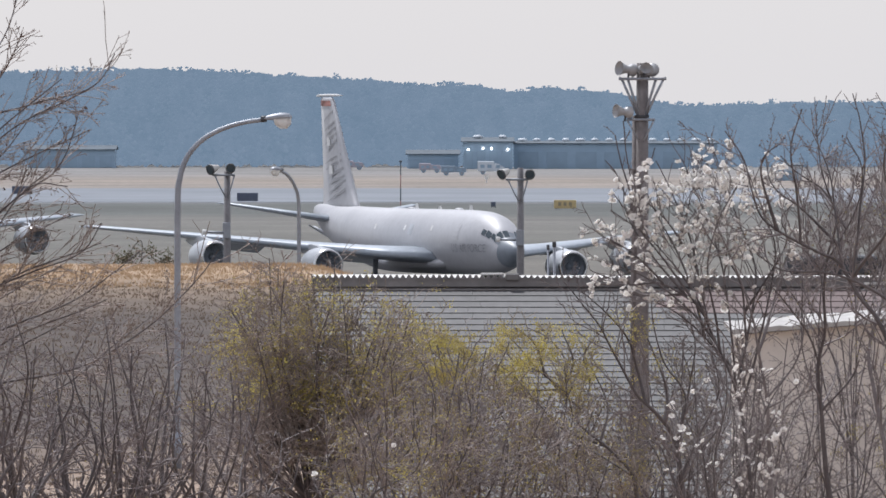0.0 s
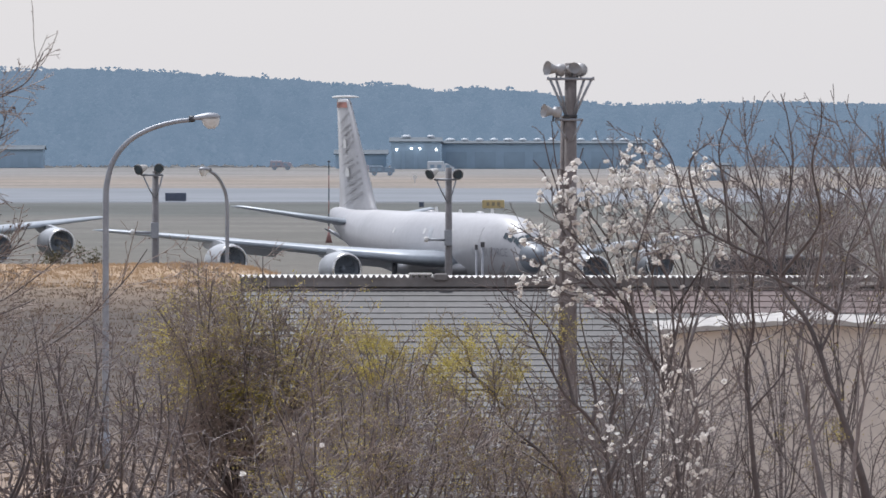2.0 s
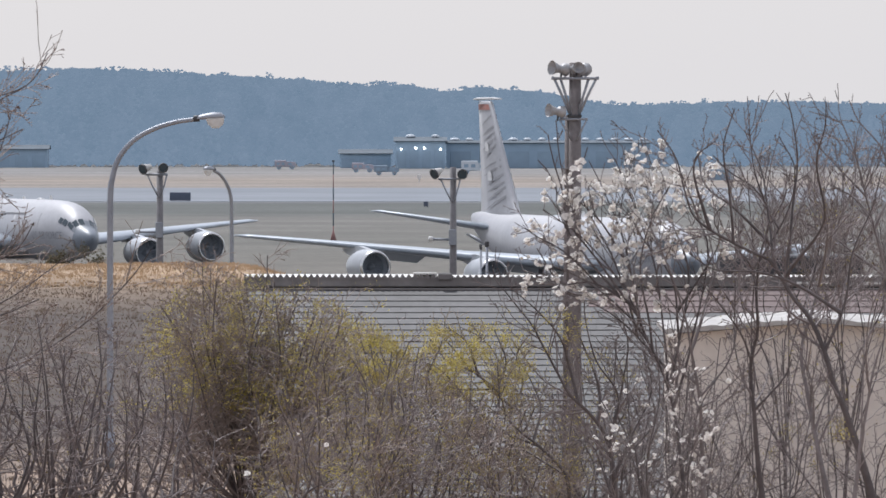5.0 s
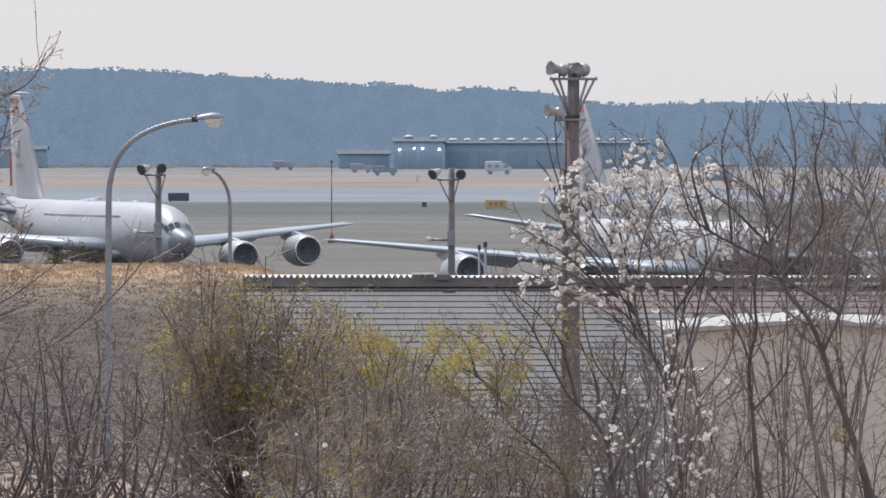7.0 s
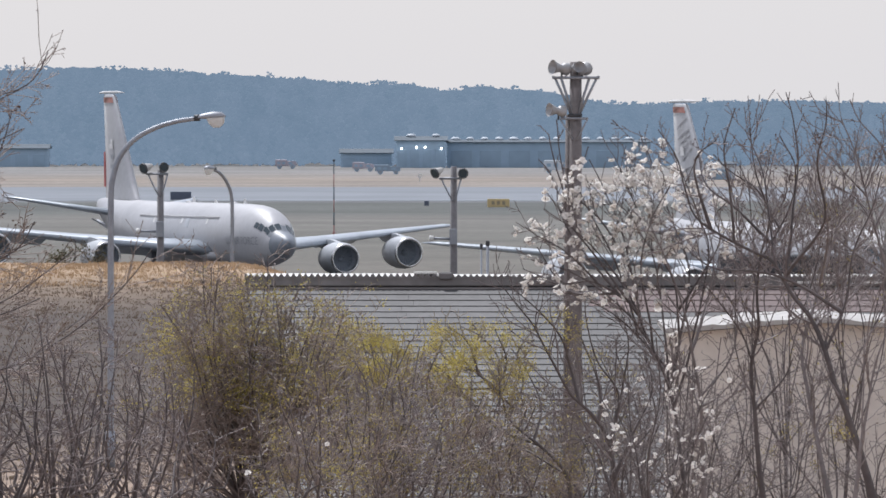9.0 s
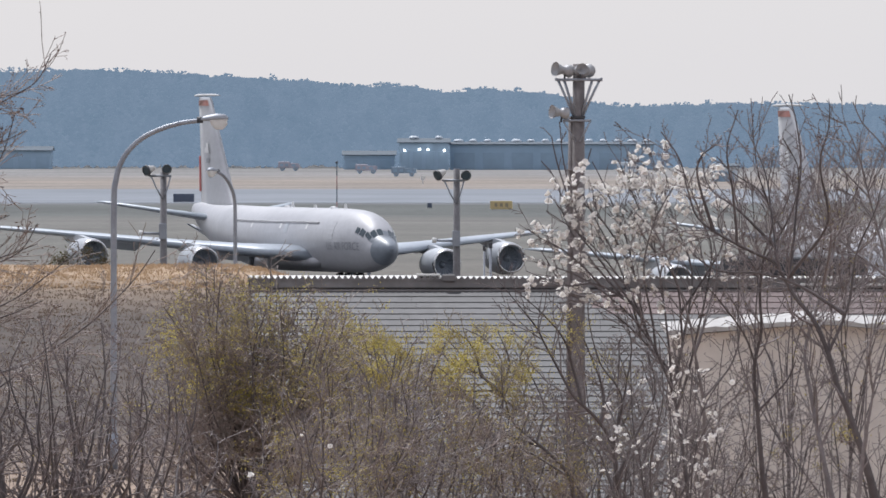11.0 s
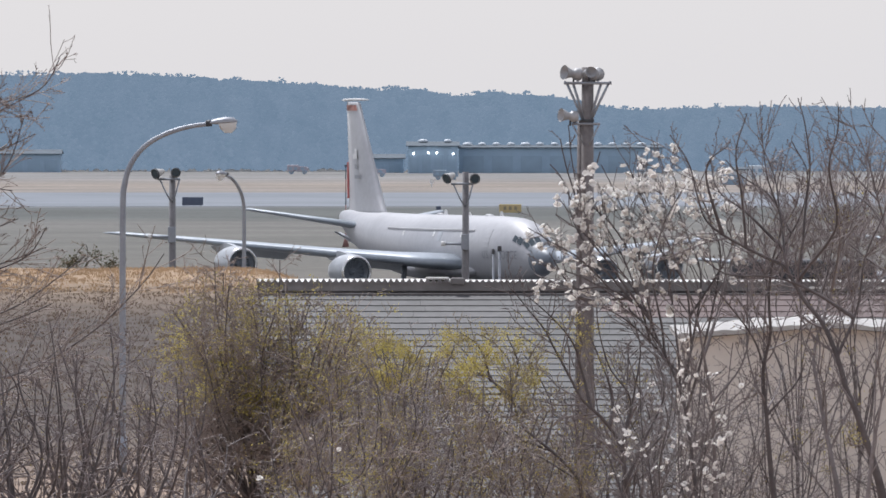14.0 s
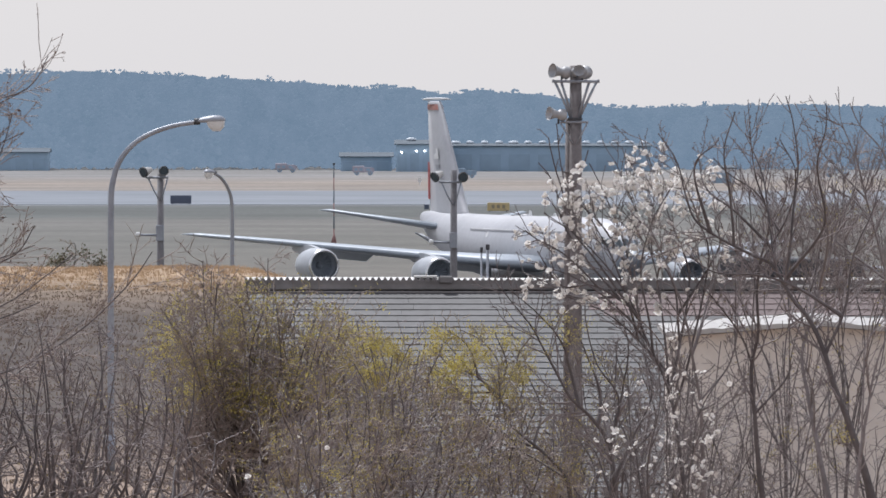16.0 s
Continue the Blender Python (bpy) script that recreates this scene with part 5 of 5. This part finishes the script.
# dark bare shrubs, low
for k, (u, cv, n) in enumerate(((-150, 720, 9), (-80, 690, 9), (5, 700, 10), (95, 700, 11), (165, 700, 10), (240, 740, 9), (320, 790, 8))):
    plant("bare_shrub", "dense dark bare shrub with slender arching stems", "shrub", 21 + k, 133 + k, fan(rngs, u, 930, rim(rngs, u, cv + 60, 120, 200, n, -10, 190), 0.36),
          BARK_DARK, 0.042, 0.0032, TANGLE, 3, leaf=(LEAF_OLIVE, 0.024, 90, 0.03, 600, 900, "sparse olive leaf buds"), group="bare shrubs", start=0.08)
# the large budding bush and its neighbours
plant("budding_bush", "large rounded bush with young yellow-green leaves", "shrub", 31, 150, fan(rngs, 430, 900, rim(rngs, 430, 700, 228, 258, 40, -25, 205) + rim(rngs, 430, 740, 140, 150, 10) + rim(rngs, 510, 640, 120, 165, 10, 40, 165), 0.22),
      BARK_BROWN, 0.032, 0.0030, BUSHY, 3, leaf=(LEAF_YELLOW, 0.029, 17000, 0.03, 480, 730, "small yellow-green leaves"), group="budding bushes", start=0.15)
plant("budding_bush", "bright yellow-green budding bush before the shed", "shrub", 32, 156, fan(rngs, 690, 900, rim(rngs, 680, 710, 115, 150, 17, 5, 175), 0.2),
      BARK_OLIVE, 0.020, 0.0029, BUSHY, 3, leaf=(LEAF_YELLOW, 0.029, 11000, 0.035, 540, 690, "bright yellow-green leaves"), group="budding bushes")
plant("budding_bush", "sprawling budding bush with arching dark limbs", "shrub", 33, 152,
      [[(1010, 900), (1000, 840), (958, 788), (905, 738), (888, 692), (838, 652), (800, 612), (772, 588)], [(960, 790), (880, 760), (820, 700), (770, 650), (720, 640)], [(890, 695), (880, 640), (850, 600), (815, 580)],
       [(905, 738), (925, 680), (915, 630), (940, 590)], [(950, 785), (960, 720), (935, 660), (905, 620)], [(870, 700), (820, 690), (780, 680)], [(850, 660), (830, 610), (790, 580)], [(890, 690), (895, 640), (875, 585)], [(840, 655), (790, 640), (760, 600)], [(1000, 840), (930, 800), (860, 770), (800, 745)], [(900, 720), (860, 680), (835, 630), (850, 590)]],
      BARK_OLIVE, 0.028, 0.0029, BUSHY, 3, leaf=(LEAF_YELLOW, 0.026, 7500, 0.035, 575, 705, "bright yellow-green leaves", 740, 940), group="budding bushes", start=0.2)
plant("bare_tree", "young bare tree with dark forking arched limbs", "tree", 34, 150,
      [[(1092, 900), (1078, 800), (1045, 752), (1004, 718), (970, 655), (945, 600), (920, 560), (880, 500)], [(1004, 718), (1006, 650), (992, 600), (960, 560), (905, 512)], [(1082, 790), (1095, 700), (1060, 640), (1040, 570), (1035, 515)],
       [(1085, 790), (1105, 700), (1115, 620), (1100, 560)], [(1045, 752), (1060, 690), (1030, 610), (1010, 560)], [(1090, 850), (1120, 760), (1150, 690), (1140, 620)]],
      BARK_DARK, 0.036, 0.0030, OPEN, 3, leaf=(LEAF_YELLOW, 0.024, 900, 0.03, 550, 680, "sparse young leaves"), group="trees by the fence", start=0.15)
for k, (u, v) in enumerate(((540, 760), (590, 720), (640, 680), (695, 690), (745, 690), (800, 730), (855, 730), (925, 750), (985, 720), (1050, 700))):
    plant("brown_shrub", "tangled brown shrub with a few olive leaves", "shrub", 141 + k, 142 + 1.5 * k, fan(rngs, u, 960, rim(rngs, u, v + 70, 115, 150, 11, -15, 195), 0.35),
          (BARK_GREY, BARK_BROWN, BARK_DARK)[k % 3], 0.026, 0.0031, BUSHY, 3, leaf=(LEAF_OLIVE if k % 2 else LEAF_YELLOW, 0.026, 1500, 0.04, 640, 900, "sparse olive leaves"), group="brown shrubs")
# white magnolia
plant("magnolia_tree", "flowering magnolia tree with white blossoms on bare twigs", "tree", 51, 148,
      [[(1215, 900), (1192, 720), (1152, 602), (1092, 525), (1020, 482), (940, 462)], [(1150, 600), (1115, 515), (1045, 432), (962, 372)], [(1135, 575), (1098, 440), (1062, 340), (1042, 285)], [(1185, 690), (1160, 470), (1120, 350), (1088, 282)],
       [(1190, 700), (1212, 500), (1180, 385), (1142, 262)], [(1200, 720), (1250, 470), (1232, 385), (1205, 305)], [(1120, 550), (1050, 500), (990, 500), (950, 440)], [(1100, 520), (1020, 430), (990, 370), (985, 330)],
       [(1160, 620), (1130, 480), (1150, 390), (1185, 330)], [(1180, 660), (1110, 580), (1060, 545), (1000, 520)], [(1110, 480), (1070, 400), (1020, 350), (1000, 320)], [(1195, 600), (1190, 500), (1140, 430), (1110, 370)],
       [(1090, 525), (1020, 520), (960, 490), (925, 478)], [(1060, 500), (1000, 450), (950, 420), (930, 405)], [(1120, 560), (1060, 460), (1010, 400), (968, 345)], [(1210, 560), (1270, 440), (1262, 390), (1285, 360)], [(1140, 590), (1080, 470), (1040, 390), (1020, 330)]],
      BARK_TREE, 0.03, 0.0032, OPEN, 3, blossom=(PETAL, 0.038, 1050, 0.02, 255, 545, "white star-shaped blossoms", 915, 1300), group="trees by the fence", start=0.25)
plant("magnolia_tree", "young magnolia with scattered white blossoms low down", "tree", 52, 140, fan(rngs, 1150, 960, [(1010, 780), (1060, 700), (1110, 640), (1160, 600), (1220, 650), (1290, 640), (1250, 740), (1180, 720), (1090, 790)], 0.2),
      BARK_TREE, 0.02, 0.0031, OPEN, 3, blossom=(PETAL, 0.034, 140, 0.018, 590, 900, "white star-shaped blossoms"), group="trees by the fence", start=0.1)
plant("magnolia_tree", "magnolia sapling with a few white blossoms among the shrubs", "tree", 53, 139, fan(rngs, 500, 960, [(530, 735), (560, 745), (440, 840)], 0.1),
      BARK_TREE, 0.01, 0.003, OPEN, 2, blossom=(PETAL, 0.036, 6, 0.01, 700, 880, "a few white blossoms"), group="trees by the fence", start=0.5)
# bare trees round the beige house
KNOBBLY = "tall bare tree with a crooked grey trunk and knobbly twigs"
SLENDER = "slender young bare tree with a leaning grey trunk"
FORKED = "large bare tree with a long arching limb"
PALE = "pale-barked bare tree with a leaning forked trunk"
TREES = [(SLENDER, 147, 0.034, 0, [[(1246, 900), (1243, 770), (1240, 690), (1226, 610), (1214, 540), (1188, 470), (1150, 400)], [(1238, 680), (1195, 645), (1160, 590), (1130, 560)], [(1228, 620), (1250, 540), (1262, 470), (1250, 400)], [(1240, 700), (1290, 640), (1300, 560), (1270, 500)]]),
         (KNOBBLY, 146, 0.036, 1, [[(1352, 900), (1353, 760), (1349, 650), (1362, 580), (1360, 515), (1366, 450), (1378, 380), (1345, 290), (1325, 200)], [(1351, 640), (1312, 595), (1272, 540), (1240, 500)], [(1353, 720), (1386, 672), (1402, 636)], [(1362, 540), (1330, 480), (1300, 440), (1262, 420)], [(1366, 460), (1400, 380), (1410, 300), (1380, 220)], [(1375, 400), (1340, 340), (1290, 300), (1262, 262)]]),
         (SLENDER, 145, 0.034, 0, [[(1472, 900), (1463, 800), (1456, 720), (1450, 645), (1474, 560), (1490, 480), (1502, 400), (1520, 330), (1510, 250)], [(1460, 755), (1440, 690), (1426, 640), (1404, 604), (1394, 560)], [(1452, 650), (1436, 598)], [(1490, 480), (1460, 400), (1440, 330), (1450, 260)], [(1476, 560), (1520, 500), (1550, 450)], [(1465, 790), (1490, 700), (1496, 640)]]),
         (FORKED, 143, 0.05, 1, [[(1548, 900), (1542, 800), (1530, 730), (1510, 670), (1496, 610), (1470, 548), (1438, 508), (1400, 452), (1362, 436), (1310, 416), (1245, 382), (1218, 330), (1200, 268), (1164, 204)],
                                [(1496, 610), (1490, 530), (1500, 440), (1540, 360), (1560, 300)], [(1310, 416), (1296, 340), (1285, 240), (1300, 154)], [(1400, 452), (1352, 380), (1340, 300), (1318, 205)], [(1420, 480), (1396, 380), (1408, 270), (1402, 180), (1390, 118)],
                                [(1430, 495), (1452, 400), (1438, 290), (1456, 205), (1462, 140)], [(1362, 436), (1300, 370), (1250, 330), (1235, 262)], [(1260, 392), (1230, 290), (1265, 230)], [(1460, 540), (1400, 500), (1340, 480), (1270, 478), (1220, 450)]]),
         (PALE, 141, 0.03, 2, [[(1510, 900), (1530, 780), (1546, 700), (1560, 630), (1590, 540)], [(1500, 900), (1520, 640), (1532, 590), (1568, 552), (1600, 530)], [(1548, 700), (1530, 640), (1540, 560), (1570, 480)]]),
         (KNOBBLY, 150, 0.04, 0, [[(1620, 900), (1595, 620), (1562, 490), (1542, 400), (1522, 300), (1502, 225), (1488, 178)], [(1545, 410), (1580, 320), (1560, 240), (1520, 180), (1503, 134)], [(1530, 340), (1480, 280), (1450, 240), (1436, 212)], [(1570, 500), (1500, 440), (1450, 390), (1420, 330)], [(1540, 390), (1510, 350), (1470, 330)], [(1580, 560), (1610, 400), (1580, 280), (1568, 200)]])]
for k, (lab, d, thick, tone, lines) in enumerate(TREES):
    lines = [[(u, v if v > 320 else 320 - (320 - v) * 0.76) for u, v in line] for line in lines]
    plant("bare_tree", lab, "tree", 61 + k, d, lines, (BARK_TREE, BARK_DARK, BARK_GREY)[tone], thick, 0.0034, SPARSE, 3,
          leaf=(LEAF_OLIVE if k % 2 else LEAF_YELLOW, 0.024, (40, 60, 160, 60, 120, 240)[k], 0.04, 300, 860, "sparse young leaves"),
          buds=(BUD, 0.028, 220, 0.005, 0, 900, "small brown buds"), group="trees by the fence", stem=(BARK_TREE, BARK_STEM, BARK_GREY)[tone], start=0.18, others=(0.3, 0.48))
# fine red-brown twigs of trees further back
for k, (u, v, ru, rv) in enumerate(((1390, 440, 110, 170), (1500, 440, 110, 190))):
    plant("budding_tree", "fine-twigged red-brown tree breaking into leaf", "tree", 91 + k, 160 + 2 * k, fan(rngs, u, 800, rim(rngs, u, v, ru, rv, 9, 10, 170), 0.25),
          BARK_GREY, 0.02, 0.0029, DENSE, 3, leaf=(LEAF_OLIVE, 0.022, 420, 0.05, 250, 500, "sparse young olive leaves"), group="trees by the fence", start=0.5)
# undergrowth before the house
for k, u in enumerate((1105, 1150, 1200, 1240, 1290, 1335, 1400, 1470, 1545)):
    plant("bare_shrub", "thin dark undergrowth shrub before the beige house", "shrub", 81 + k, 152 + k, fan(rngs, u, 960, [(u - 90, 760), (u - 50, 660), (u - 15, 600), (u + 25, 640), (u + 70, 700), (u + 95, 790)][: 6 if k < 6 else 4], 0.2),
          BARK_GREY if k % 2 else BARK_TREE, 0.022, 0.0030, TANGLE, 3, leaf=(LEAF_YELLOW, 0.026, 600, 0.03, 745, 830, "clump of young yellow-green leaves") if u == 1470 else (LEAF_OLIVE, 0.022, 90, 0.04, 640, 900, "sparse olive leaves"), group="bare shrubs", start=0.1)
plant("bare_sapling", "bare sapling sprouting beside the loudspeaker pole", "sapling", 65, 288, [[(1006, 420), (1000, 340), (985, 290), (970, 240)], [(1003, 370), (975, 310), (952, 284)], [(1004, 360), (1025, 310), (1040, 262)], [(1002, 350), (990, 280), (984, 215)]],
      BARK_TREE, 0.03, 0.007, {2: (1.2, 0.3, 0.2, 0.5, 38, 0.1, 0.1), 1: (1.5, 0.4, 0.1, 0.2, 45, 0.05, 0.1)}, 2)
# low dark shrub on the bank
plant("bank_shrub", "low dark green shrub on the dry bank", "shrub", 71, 470, fan(rngs, 130, 476, [(80, 466), (100, 458), (125, 455), (150, 459), (178, 466)], 0.2), BARK_OLIVE, 0.02, 0.008,
      {2: (7.0, 0.5, 0.2, 0.5, 40, 0.05, 0.2), 1: (8.0, 0.5, 0.1, 0.25, 45, 0.05, 0.2)}, 2, leaf=(LEAF_DARK, 0.10, 1000, 0.10, 440, 490, "small dark olive leaves"))


def dry_brush():
    """Dead grass and brush over the bank: thin upright blades in tufts."""
    rng = np.random.default_rng(91)
    for name, n, y0, y1, h0, h1, mat, lab in (
            ("dry_grass", 3000, 431, 453, 0.03, 0.11, GRASS_TAN, "short tan dry grass on the bank's crest"),
            ("dry_brush", 8000, 352, 434, 0.02, 0.085, BRUSH, "dead brown brush on the bank's slope")):
        vs, fs, base = [], [], 0
        for _ in range(n):
            x, y = rng.uniform(-24, 1), rng.uniform(y0, y1)
            z = land(x, y)
            for _ in range(6):
                a, l = rng.uniform(0, 2 * math.pi), rng.uniform(h0, h1)
                bx, by = x + rng.normal(0, 0.12), y + rng.normal(0, 0.12)
                lean = rng.normal(0, 0.3, 2) * l
                w = 0.012
                vs += [(bx - w, by, z - 0.02), (bx + w, by, z - 0.02), (bx + lean[0] * 0.5 + w * 0.7, by + lean[1] * 0.5, z + l * 0.6), (bx + lean[0] * 0.5 - w * 0.7, by + lean[1] * 0.5, z + l * 0.6), (bx + lean[0], by + lean[1], z + l)]
                fs += [(base, base + 1, base + 2, base + 3), (base + 3, base + 2, base + 4)]
                base += 5
        tagged(raw(name, vs, fs, mat), lab, "dry grass", kind="stuff")


GRASS_TAN = material("tan dry grass blades", (0.42, 0.30, 0.19), 0.9, 0.0, 2.0, 0.2, 0.5, (0.34, 0.24, 0.15), through_light=0.5)
BRUSH = material("dead brown brush", (0.21, 0.16, 0.125), 0.9, 0.0, 2.0, 0.25, 0.5, (0.15, 0.115, 0.09), through_light=0.5)
dry_brush()


def motions():
    a, b = jet_rows()
    walk(jet_a, [(t, m) for t, m, s in a])
    walk(jet_b, [(t, m) for t, m, s in b])
    walk(van_a, van_rows([(0, 750), (2, 788), (4, 826), (7, 885), (9, 985), (11, 1110), (16, 1480)], 309))
    walk(van_b, van_rows([(0, 684), (8.5, 684), (10, 694), (11.5, 716), (12.5, 732), (14.5, 780), (16, 820)], 311))
    # wheels turn as far as the aircraft rolls
    for rows, rollers in ((a, wheels_a), (b, wheels_b)):
        way = math.hypot(1, TAXI_SLOPE)
        for ob, r in rollers:
            c = ob.location.copy()
            keys = []
            for k in range(241):
                t = k / 15
                s = np.interp(t, [q[0] for q in rows], [q[2] for q in rows])
                keys.append((t, pose(*c, 0, math.degrees((s - rows[0][2]) * way / r) % 360, 0)))
            walk(ob, keys)


motions()
